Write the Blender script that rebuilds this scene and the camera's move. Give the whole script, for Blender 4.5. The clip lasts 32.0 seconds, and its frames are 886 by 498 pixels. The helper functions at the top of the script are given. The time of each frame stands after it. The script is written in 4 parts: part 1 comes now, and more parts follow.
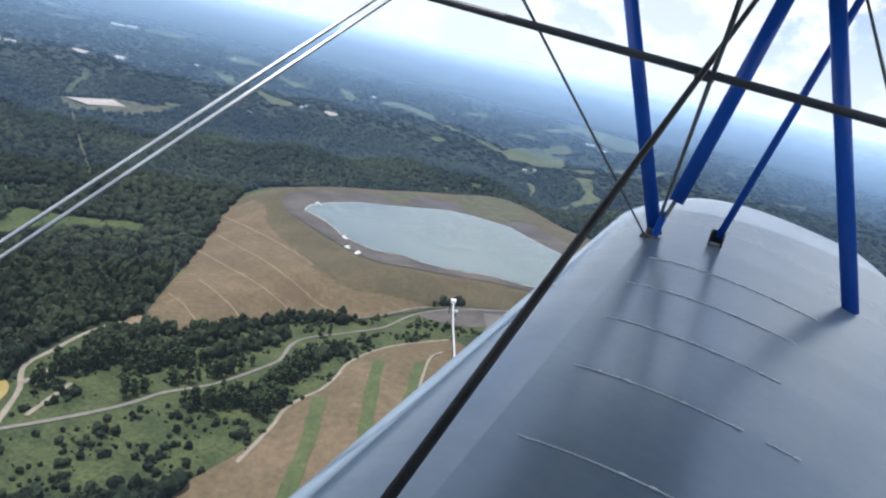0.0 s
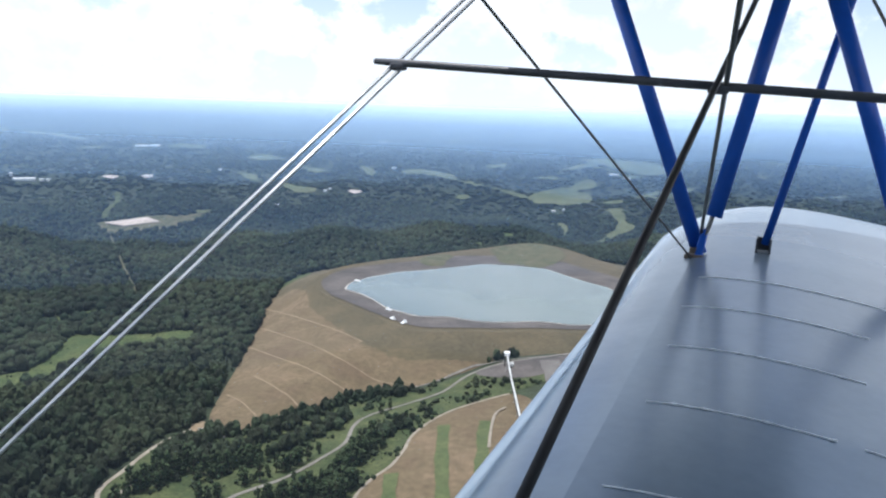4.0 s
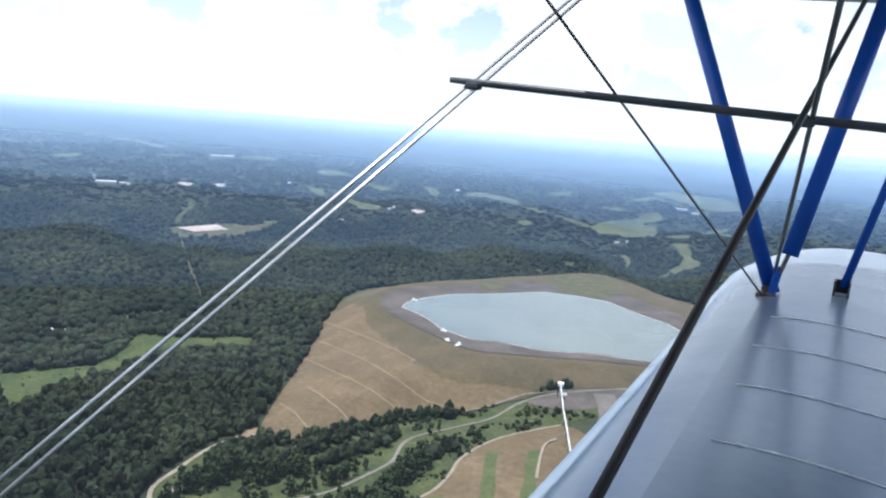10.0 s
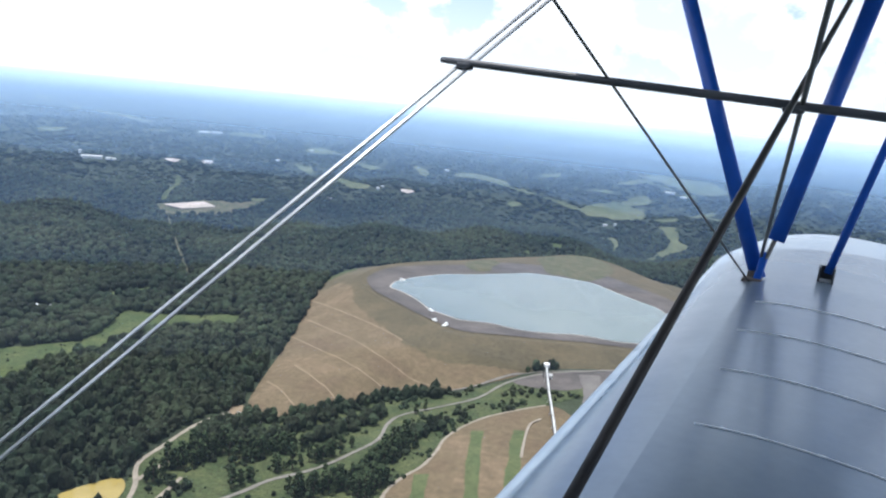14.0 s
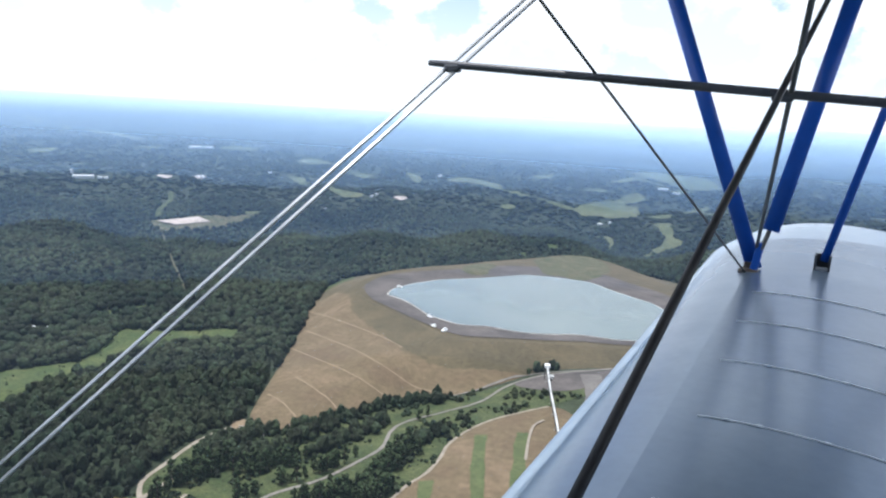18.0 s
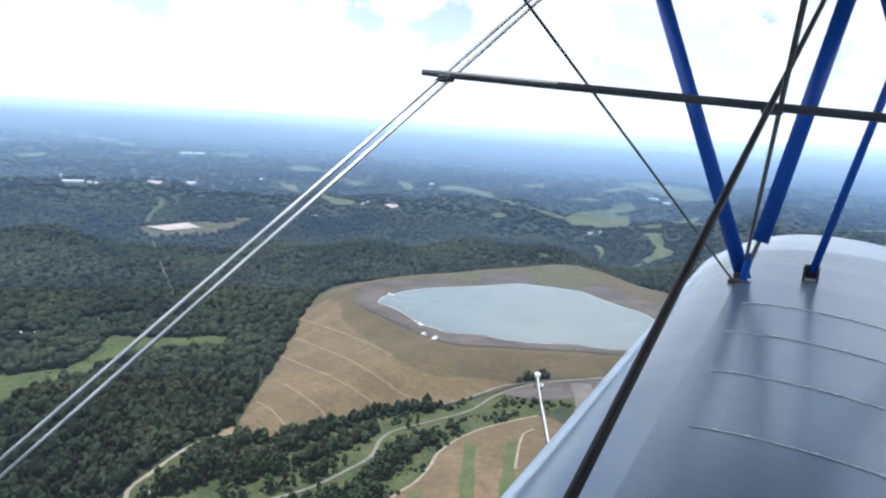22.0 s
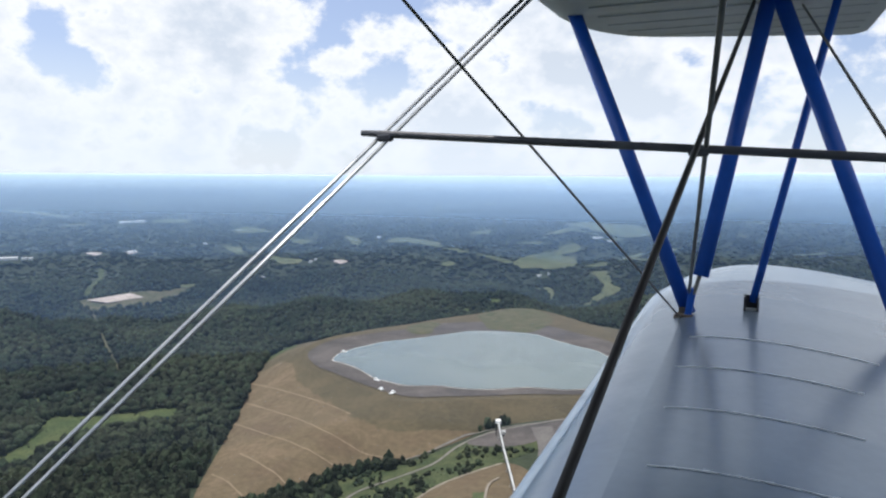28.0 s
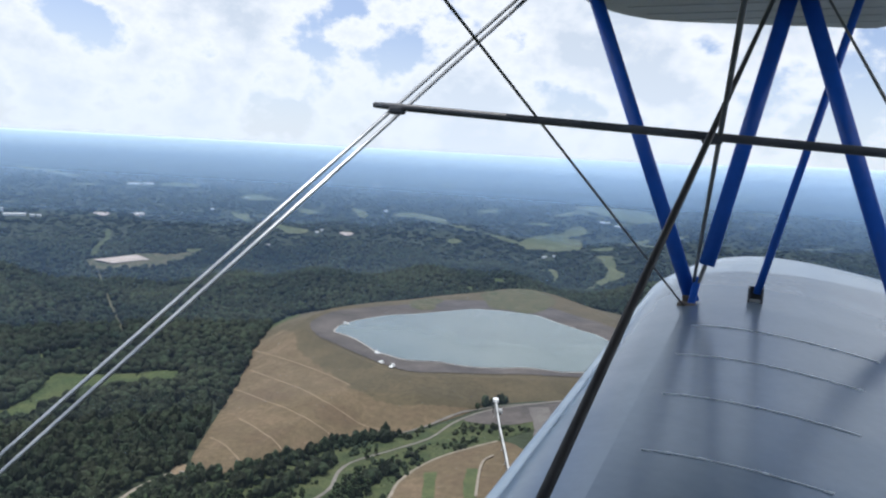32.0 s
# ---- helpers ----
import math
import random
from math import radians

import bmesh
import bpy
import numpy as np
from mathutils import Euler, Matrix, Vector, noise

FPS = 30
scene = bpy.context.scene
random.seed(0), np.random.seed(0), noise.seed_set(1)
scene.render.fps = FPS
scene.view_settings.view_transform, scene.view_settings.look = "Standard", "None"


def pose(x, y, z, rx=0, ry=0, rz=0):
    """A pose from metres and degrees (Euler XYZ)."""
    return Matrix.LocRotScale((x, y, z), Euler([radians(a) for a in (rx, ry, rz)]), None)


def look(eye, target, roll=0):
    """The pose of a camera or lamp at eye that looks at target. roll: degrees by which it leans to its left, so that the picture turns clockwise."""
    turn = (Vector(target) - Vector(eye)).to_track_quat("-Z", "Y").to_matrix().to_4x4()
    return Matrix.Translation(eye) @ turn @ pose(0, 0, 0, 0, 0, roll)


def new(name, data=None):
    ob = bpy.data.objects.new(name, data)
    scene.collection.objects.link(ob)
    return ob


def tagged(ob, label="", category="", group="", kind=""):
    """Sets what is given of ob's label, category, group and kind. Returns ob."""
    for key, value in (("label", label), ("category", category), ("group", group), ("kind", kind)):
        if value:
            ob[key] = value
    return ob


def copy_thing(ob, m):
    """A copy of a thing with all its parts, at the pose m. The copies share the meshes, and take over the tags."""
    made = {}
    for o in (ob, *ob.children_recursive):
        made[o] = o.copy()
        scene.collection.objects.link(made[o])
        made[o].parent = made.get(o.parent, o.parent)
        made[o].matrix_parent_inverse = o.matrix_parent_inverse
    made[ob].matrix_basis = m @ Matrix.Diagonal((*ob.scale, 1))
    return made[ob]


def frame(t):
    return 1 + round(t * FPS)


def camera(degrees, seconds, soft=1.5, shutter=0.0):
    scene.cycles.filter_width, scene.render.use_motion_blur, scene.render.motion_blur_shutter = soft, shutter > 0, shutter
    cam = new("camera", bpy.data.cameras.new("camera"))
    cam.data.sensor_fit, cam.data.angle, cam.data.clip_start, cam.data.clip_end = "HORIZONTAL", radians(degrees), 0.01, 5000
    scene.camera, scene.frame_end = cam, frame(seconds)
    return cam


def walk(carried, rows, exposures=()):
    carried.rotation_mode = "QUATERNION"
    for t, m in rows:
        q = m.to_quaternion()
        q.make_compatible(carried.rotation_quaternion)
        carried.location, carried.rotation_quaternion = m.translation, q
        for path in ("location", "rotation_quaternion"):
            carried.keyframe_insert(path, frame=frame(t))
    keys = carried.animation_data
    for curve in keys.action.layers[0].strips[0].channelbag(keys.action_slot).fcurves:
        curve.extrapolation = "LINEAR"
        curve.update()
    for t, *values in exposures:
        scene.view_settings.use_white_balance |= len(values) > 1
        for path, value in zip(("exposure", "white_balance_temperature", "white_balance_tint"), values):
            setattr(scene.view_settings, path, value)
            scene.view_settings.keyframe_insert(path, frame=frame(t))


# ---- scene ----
cam = camera(63.8, 32.0, soft=2.2)
ROWS = [
    (0.0, 0.0193, -0.0011, 0.0017, 74.14, -12.36, 24.56),
    (0.5, 0.0146, -0.0021, 0.0023, 75.61, -11.19, 23.85),
    (1.0, 0.0099, -0.0014, 0.0043, 77.95, -10.86, 24.02),
    (1.5, 0.0117, -0.0015, 0.0083, 80.51, -7.37, 23.50),
    (2.0, 0.0171, 0.0019, 0.0105, 80.23, -4.37, 22.80),
    (2.5, 0.0167, 0.0069, 0.0107, 80.60, 0.78, 19.28),
    (3.0, 0.0144, 0.0083, 0.0104, 79.74, 1.28, 19.66),
    (3.5, 0.0132, 0.0059, 0.0119, 79.44, 1.85, 22.05),
    (4.0, 0.0092, 0.0030, 0.0085, 78.74, -1.70, 25.23),
    (4.5, 0.0066, 0.0013, 0.0066, 78.79, -2.26, 25.95),
    (6.5, 0.0006, -0.0015, 0.0062, 79.57, -1.55, 27.64),
    (7.0, 0.0013, -0.0019, 0.0032, 78.75, -5.55, 28.63),
    (7.5, -0.0002, -0.0009, 0.0011, 79.61, -6.16, 28.91),
    (8.0, 0.0002, -0.0024, 0.0056, 79.68, -3.85, 28.28),
    (8.5, 0.0024, -0.0023, 0.0072, 79.79, -2.71, 28.73),
    (9.0, 0.0000, -0.0019, 0.0041, 80.22, -3.98, 29.50),
    (9.5, -0.0006, -0.0025, 0.0014, 80.24, -4.12, 30.48),
    (10.0, -0.0046, -0.0015, -0.0054, 80.30, -4.34, 30.60),
    (10.5, -0.0035, -0.0020, -0.0010, 79.83, -4.96, 30.31),
    (11.0, -0.0014, -0.0027, 0.0019, 79.37, -4.37, 29.70),
    (11.5, -0.0018, -0.0017, 0.0004, 79.03, -5.28, 29.87),
    (12.0, -0.0031, 0.0025, 0.0003, 79.00, -2.12, 27.99),
    (12.5, -0.0030, 0.0043, -0.0002, 78.49, -2.03, 27.31),
    (13.0, -0.0037, 0.0046, -0.0017, 78.71, -4.22, 28.40),
    (13.5, -0.0034, 0.0043, -0.0020, 79.06, -3.28, 28.47),
    (14.0, -0.0073, 0.0021, -0.0033, 78.78, -5.26, 29.82),
    (14.5, -0.0074, 0.0025, -0.0031, 78.81, -5.01, 29.11),
    (16.5, -0.0052, 0.0057, -0.0115, 78.95, -2.49, 28.30),
    (17.0, -0.0064, 0.0061, -0.0111, 79.05, -2.59, 28.44),
    (17.5, -0.0077, 0.0063, -0.0121, 79.20, -3.42, 29.12),
    (18.0, -0.0076, 0.0064, -0.0111, 79.26, -3.03, 29.05),
    (18.5, -0.0079, 0.0049, -0.0108, 78.79, -3.14, 28.94),
    (19.0, -0.0075, 0.0043, -0.0105, 78.73, -3.15, 28.60),
    (19.5, -0.0053, 0.0040, -0.0103, 79.09, -3.43, 28.38),
    (20.0, -0.0031, 0.0049, -0.0098, 79.50, -3.29, 27.70),
    (20.5, -0.0039, 0.0048, -0.0101, 79.93, -3.04, 28.37),
    (21.0, -0.0027, 0.0040, -0.0098, 80.23, -3.09, 28.45),
    (21.5, -0.0035, 0.0028, -0.0095, 80.10, -3.56, 28.64),
    (22.0, -0.0082, 0.0018, -0.0083, 79.95, -3.57, 28.41),
    (22.5, -0.0052, 0.0047, -0.0097, 79.98, -4.16, 28.81),
    (23.0, -0.0049, 0.0021, -0.0087, 80.22, -3.76, 29.15),
    (23.5, -0.0043, 0.0020, -0.0056, 79.77, -1.28, 27.94),
    (24.0, -0.0036, 0.0003, -0.0005, 80.28, 1.81, 23.56),
    (24.5, -0.0010, 0.0005, 0.0027, 82.78, 1.45, 21.37),
    (25.0, 0.0002, -0.0001, 0.0023, 83.89, 0.91, 22.13),
    (25.5, -0.0002, 0.0005, 0.0021, 84.52, 0.57, 22.47),
    (27.5, -0.0006, -0.0044, 0.0074, 83.48, -0.50, 24.28),
    (28.0, -0.0007, -0.0043, 0.0075, 84.18, -0.22, 23.88),
    (28.5, -0.0007, -0.0044, 0.0090, 83.73, 0.72, 23.96),
    (29.0, -0.0019, -0.0048, 0.0102, 83.46, 0.63, 24.04),
    (29.5, -0.0009, -0.0035, 0.0109, 83.23, 1.56, 24.31),
    (30.0, -0.0006, -0.0034, 0.0092, 83.36, -1.24, 24.44),
    (30.5, -0.0037, -0.0054, 0.0071, 83.66, -1.34, 24.69),
    (31.0, -0.0016, -0.0056, 0.0063, 83.16, -1.15, 24.89),
    (31.5, 0.0005, -0.0063, 0.0049, 82.32, -2.90, 25.29),
    (32.0, -0.0022, -0.0045, 0.0046, 82.30, -2.97, 24.68),
]
EXPOSURES = [(0.0, 0.0, 6000, 10), (2.0, -0.10, 6000, 10), (3.0, 0.02, 6000, 10), (4.0, 0.10, 6000, 10), (7.0, 0.24, 6000, 10), (14.0, 0.24, 6000, 10), (23.0, 0.26, 6000, 10), (24.0, 0.2, 6000, 10), (25.0, 0.0, 6000, 10), (28.0, -0.20, 6250, 10.5), (32.0, -0.24, 6050, 10)]
CRAFT = pose(-140, 22, -6, 1.51, -0.10, 0.82)             # where the biplane hangs over the land
walk(cam, [(t, CRAFT @ pose(*p)) for t, *p in ROWS], EXPOSURES)

# ---- light: hazy summer daylight, sun high ahead of the nose ----
SUN_AZ, SUN_EL = radians(-95), radians(74)      # azimuth from +y towards +x
world = bpy.data.worlds.new("sky")
scene.world = world
world.use_nodes = True


def sky():
    nt = world.node_tree
    n, l = nt.nodes, nt.links
    n.clear()
    out, bg = n.new("ShaderNodeOutputWorld"), n.new("ShaderNodeBackground")
    air = n.new("ShaderNodeTexSky")
    air.sky_type, air.sun_disc, air.sun_elevation, air.sun_rotation = "NISHITA", False, SUN_EL, SUN_AZ
    air.air_density, air.dust_density, air.altitude = 1.0, 2.0, 500
    co, sep = n.new("ShaderNodeTexCoord"), n.new("ShaderNodeSeparateXYZ")
    l.new(co.outputs["Generated"], sep.inputs[0])

    def calc(op, a, b=None, c=None):
        m = n.new("ShaderNodeMath")
        m.operation = op
        for i, v in enumerate((a, b, c)):
            if v is None:
                continue
            if isinstance(v, (int, float)):
                m.inputs[i].default_value = v
            else:
                l.new(v, m.inputs[i])
        return m.outputs[0]

    up = calc("MAXIMUM", sep.outputs["Z"], 0.0)
    vec = n.new("ShaderNodeCombineXYZ")
    l.new(sep.outputs["X"], vec.inputs[0]), l.new(sep.outputs["Y"], vec.inputs[1])
    l.new(calc("MULTIPLY", up, 1.4), vec.inputs[2])
    big, small = n.new("ShaderNodeTexNoise"), n.new("ShaderNodeTexNoise")
    for node, sc, det in ((big, 4.0, 8), (small, 13.0, 7)):
        node.inputs["Scale"].default_value, node.inputs["Detail"].default_value = sc, det
        node.inputs["Roughness"].default_value = 0.58
        l.new(vec.outputs[0], node.inputs["Vector"])
    dens = calc("ADD", big.outputs["Fac"], calc("MULTIPLY", calc("SUBTRACT", small.outputs["Fac"], 0.5), 0.34))
    cover = n.new("ShaderNodeMapRange")
    cover.interpolation_type = "SMOOTHSTEP"
    cover.inputs[1].default_value, cover.inputs[2].default_value = 0.41, 0.49
    l.new(dens, cover.inputs[0])
    # the thick middles of the clouds are greyer than their edges
    thick = n.new("ShaderNodeValToRGB")
    thick.color_ramp.elements[0].position, thick.color_ramp.elements[0].color = 0.48, (1.0, 1.0, 1.0, 1)
    thick.color_ramp.elements[1].position, thick.color_ramp.elements[1].color = 0.60, (0.65, 0.71, 0.79, 1)
    l.new(dens, thick.inputs[0])
    lit = n.new("ShaderNodeVectorMath")
    lit.operation = "SCALE"
    lit.inputs["Scale"].default_value = CLOUD
    l.new(thick.outputs[0], lit.inputs[0])
    blue = n.new("ShaderNodeVectorMath")
    blue.operation = "MULTIPLY"
    blue.inputs[1].default_value = (SKY * 1.08, SKY * 1.0, SKY * 1.04)      # whitened by thin high cloud
    l.new(air.outputs[0], blue.inputs[0])
    # milky haze low over the horizon
    veil = n.new("ShaderNodeMapRange")
    veil.inputs[1].default_value, veil.inputs[2].default_value = 0.0, 0.18
    veil.inputs[3].default_value, veil.inputs[4].default_value = 0.9, 0.14
    l.new(up, veil.inputs[0])
    m1, m2 = n.new("ShaderNodeMix"), n.new("ShaderNodeMix")
    for m in (m1, m2):
        m.data_type = "RGBA"
    l.new(cover.outputs[0], m1.inputs[0]), l.new(blue.outputs[0], m1.inputs[6]), l.new(lit.outputs[0], m1.inputs[7])
    m2.inputs[7].default_value = (0.86 * HAZE, 0.93 * HAZE, 1.0 * HAZE, 1)
    l.new(veil.outputs[0], m2.inputs[0]), l.new(m1.outputs[2], m2.inputs[6])
    l.new(m2.outputs[2], bg.inputs[0])
    l.new(bg.outputs[0], out.inputs[0])


CLOUD, SKY, HAZE = 1.20, 0.17, 1.15
sky()
sun = new("sun", bpy.data.lights.new("sun", "SUN"))
sun.data.energy, sun.data.angle, sun.data.color = 4.8, radians(0.6), (1.0, 0.95, 0.87)
SUN_FROM = Vector((math.sin(SUN_AZ) * math.cos(SUN_EL), math.cos(SUN_AZ) * math.cos(SUN_EL), math.sin(SUN_EL)))
sun.matrix_world = look(SUN_FROM * 50, (0, 0, 0))


# ---- materials ----
def material(name, a, b, rough=0.9, scale=0.05, detail=5, metal=0.0, fine=None, fine_amount=0.25, bump=0.0, bump_scale=None, island=0.0, spec=0.3, c=None):
    """Two tones mixed by coarse noise, varied by fine noise, with relief."""
    mat = bpy.data.materials.new(name)
    mat.use_nodes = True
    nt = mat.node_tree
    n, l = nt.nodes, nt.links
    p = n["Principled BSDF"]
    p.inputs["Roughness"].default_value, p.inputs["Metallic"].default_value = rough, metal
    p.inputs["Specular IOR Level"].default_value = spec
    co = n.new("ShaderNodeTexCoord").outputs["Object"]

    def nz(sc, det, rg=0.6):
        q = n.new("ShaderNodeTexNoise")
        q.inputs["Scale"].default_value, q.inputs["Detail"].default_value, q.inputs["Roughness"].default_value = sc, det, rg
        l.new(co, q.inputs["Vector"])
        return q.outputs["Fac"]

    ramp = n.new("ShaderNodeValToRGB")
    e = ramp.color_ramp.elements
    e[0].position, e[0].color = 0.36, (*a, 1)
    e[1].position, e[1].color = 0.64, (*b, 1)
    if c:
        m = e.new(0.5)
        m.color = (*c, 1)
    l.new(nz(scale, detail), ramp.inputs[0])
    colour = ramp.outputs[0]
    if fine:
        hsv = n.new("ShaderNodeHueSaturation")
        mr = n.new("ShaderNodeMapRange")
        mr.inputs[1].default_value, mr.inputs[2].default_value = 0.3, 0.7
        mr.inputs[3].default_value, mr.inputs[4].default_value = 1 - fine_amount, 1 + fine_amount
        l.new(nz(fine, 4, 0.65), mr.inputs[0])
        l.new(mr.outputs[0], hsv.inputs["Value"])
        l.new(colour, hsv.inputs["Color"])
        colour = hsv.outputs[0]
    if island:
        geo = n.new("ShaderNodeNewGeometry")
        hsv = n.new("ShaderNodeHueSaturation")
        mr, mh = n.new("ShaderNodeMapRange"), n.new("ShaderNodeMapRange")
        mr.inputs[3].default_value, mr.inputs[4].default_value = 1 - island, 1 + island
        mh.inputs[3].default_value, mh.inputs[4].default_value = 0.475, 0.515
        l.new(geo.outputs["Random Per Island"], mr.inputs[0]), l.new(geo.outputs["Random Per Island"], mh.inputs[0])
        l.new(mr.outputs[0], hsv.inputs["Value"]), l.new(mh.outputs[0], hsv.inputs["Hue"])
        l.new(colour, hsv.inputs["Color"])
        colour = hsv.outputs[0]
    l.new(colour, p.inputs["Base Color"])
    if bump:
        bp = n.new("ShaderNodeBump")
        bp.inputs["Strength"].default_value = 0.7
        bp.inputs["Distance"].default_value = bump
        l.new(nz(bump_scale or fine or scale, 5), bp.inputs["Height"])
        l.new(bp.outputs[0], p.inputs["Normal"])
    return mat


M_GROUND = material("forest_floor", (0.012, 0.020, 0.009), (0.024, 0.033, 0.015), scale=0.006, fine=0.05, fine_amount=0.35, bump=4.0, bump_scale=0.06)
M_CROWN = material("foliage", (0.010, 0.018, 0.010), (0.032, 0.041, 0.021), scale=0.005, detail=9, fine=0.45, fine_amount=0.5, bump=2.5, bump_scale=0.7, island=0.5, spec=0.15)
M_HEDGE = material("hedgerow_foliage", (0.018, 0.031, 0.014), (0.040, 0.054, 0.023), scale=0.3, fine=1.2, fine_amount=0.5, bump=0.8, bump_scale=1.2, island=0.4, spec=0.15)
M_GRASS = material("meadow_grass", (0.029, 0.048, 0.012), (0.057, 0.070, 0.021), scale=0.03, detail=9, fine=0.2, fine_amount=0.4, bump=0.9, c=(0.041, 0.058, 0.016))
M_FARGRASS = material("distant_pasture", (0.047, 0.062, 0.026), (0.082, 0.091, 0.043), scale=0.008, fine=0.03)
M_SCRUB = material("scrub", (0.026, 0.041, 0.013), (0.058, 0.069, 0.025), scale=0.04, fine=0.3, fine_amount=0.45, bump=1.2)
M_TAN = material("dry_grass", (0.094, 0.067, 0.039), (0.128, 0.092, 0.055), scale=0.02, detail=8, fine=0.16, fine_amount=0.2, bump=0.4, c=(0.102, 0.077, 0.043))
M_OLIVE = material("olive_turf", (0.060, 0.050, 0.027), (0.083, 0.066, 0.036), scale=0.02, fine=0.2, fine_amount=0.2)
M_DRYSCRUB = material("dry_scrub", (0.040, 0.050, 0.022), (0.092, 0.080, 0.045), scale=0.05, fine=0.3, fine_amount=0.4, bump=1.0)
M_ORANGE = material("orange_dry_grass", (0.25, 0.165, 0.075), (0.17, 0.155, 0.065), scale=0.018, fine=0.15, fine_amount=0.2)
M_STRIP = material("mown_green_strip", (0.048, 0.066, 0.023), (0.070, 0.083, 0.032), scale=0.03, fine=0.2)
M_BENCH = material("worn_bench", (0.155, 0.115, 0.072), (0.205, 0.155, 0.100), scale=0.1, fine=0.5, fine_amount=0.15)
M_PALE = material("pale_track", (0.185, 0.160, 0.126), (0.240, 0.210, 0.168), scale=0.1, fine=0.5, fine_amount=0.15)
M_DAMROAD = material("dusty_gravel_road", (0.128, 0.118, 0.104), (0.170, 0.157, 0.138), scale=0.08, fine=0.4, fine_amount=0.2)
M_GRAVEL = material("grey_gravel", (0.092, 0.085, 0.080), (0.125, 0.115, 0.107), scale=0.04, fine=0.3, fine_amount=0.15)
M_BEACH = material("coal_refuse", (0.048, 0.043, 0.042), (0.090, 0.079, 0.073), scale=0.02, fine=0.12, fine_amount=0.18)
M_MINE = material("dark_mine_fill", (0.105, 0.098, 0.095), (0.185, 0.172, 0.165), scale=0.012, fine=0.08, fine_amount=0.25)
M_CRUST = material("salt_crust", (0.30, 0.28, 0.25), (0.42, 0.40, 0.37), scale=0.08, fine=0.4, fine_amount=0.2)
M_WHITEROCK = material("white_rock", (0.52, 0.50, 0.48), (0.66, 0.64, 0.62), scale=0.3)
M_POND = material("ochre_water", (0.22, 0.165, 0.046), (0.27, 0.210, 0.066), rough=0.25, scale=0.05)
M_WATER = material("pond_water", (0.094, 0.122, 0.116), (0.114, 0.141, 0.133), rough=0.22, scale=0.006, spec=0.5, bump=0.05, bump_scale=0.4)
M_PAD = material("pale_pad", (0.30, 0.262, 0.23), (0.375, 0.33, 0.295), scale=0.03, fine=0.2, fine_amount=0.1)
M_WHITE = material("white_sheet_roof", (0.70, 0.71, 0.70), (0.80, 0.80, 0.79), rough=0.5, scale=0.2)
M_COVER = material("weathered_white_cover", (0.42, 0.43, 0.42), (0.56, 0.56, 0.55), rough=0.6, scale=0.15)
M_STEEL = material("galvanised_steel", (0.30, 0.31, 0.31), (0.40, 0.41, 0.41), rough=0.5, scale=0.5, metal=0.5)
M_DARK = material("dark_structure", (0.06, 0.06, 0.06), (0.10, 0.10, 0.10), scale=0.5)
M_BARK = material("bark", (0.06, 0.045, 0.03), (0.10, 0.08, 0.055), scale=1.0)
M_WING = material("silver_doped_fabric", (0.156, 0.206, 0.264), (0.200, 0.254, 0.316), rough=0.235, scale=1.1, detail=7, metal=0.30, fine=30, fine_amount=0.04, bump=0.0019, bump_scale=2.2, spec=0.42)
# base paler than the fabric: sky reflected in the nose, put into the colour
M_NOSE = material("silver_nose_sheet", (0.182, 0.236, 0.298), (0.224, 0.282, 0.348), rough=0.23, scale=2.6, metal=0.30, fine=40, fine_amount=0.03, bump=0.0014, bump_scale=3.0, spec=0.42)
# stitching coloured far paler than the fabric, to paint its highlights
M_STITCH_LIGHT = material("stitch_highlight", (0.62, 0.67, 0.72), (0.74, 0.78, 0.82), rough=0.35, scale=6, metal=0.1, spec=0.4)
M_UNDER = material("cream_fabric", (0.53, 0.54, 0.56), (0.61, 0.62, 0.64), rough=0.5, scale=1.5, fine=30, fine_amount=0.04)
M_BLUE = material("blue_enamel", (0.008, 0.074, 0.39), (0.012, 0.090, 0.46), rough=0.30, scale=3, fine=25, fine_amount=0.08, spec=0.5)
M_BLACK = material("black_fairing", (0.060, 0.064, 0.074), (0.088, 0.092, 0.104), rough=0.42, scale=9)
M_DARKWIRE = material("dark_wire_cover", (0.022, 0.022, 0.024), (0.040, 0.039, 0.038), rough=0.4, scale=9)
M_WIRE = material("streamline_steel_wire", (0.33, 0.35, 0.38), (0.47, 0.49, 0.51), rough=0.32, scale=12, metal=0.55)
M_DULL = material("dull_steel_wire", (0.15, 0.15, 0.148), (0.21, 0.205, 0.195), rough=0.5, scale=12, metal=0.6)
M_FITTING = material("rusty_fitting", (0.10, 0.085, 0.07), (0.20, 0.17, 0.14), rough=0.55, scale=40, metal=0.5)


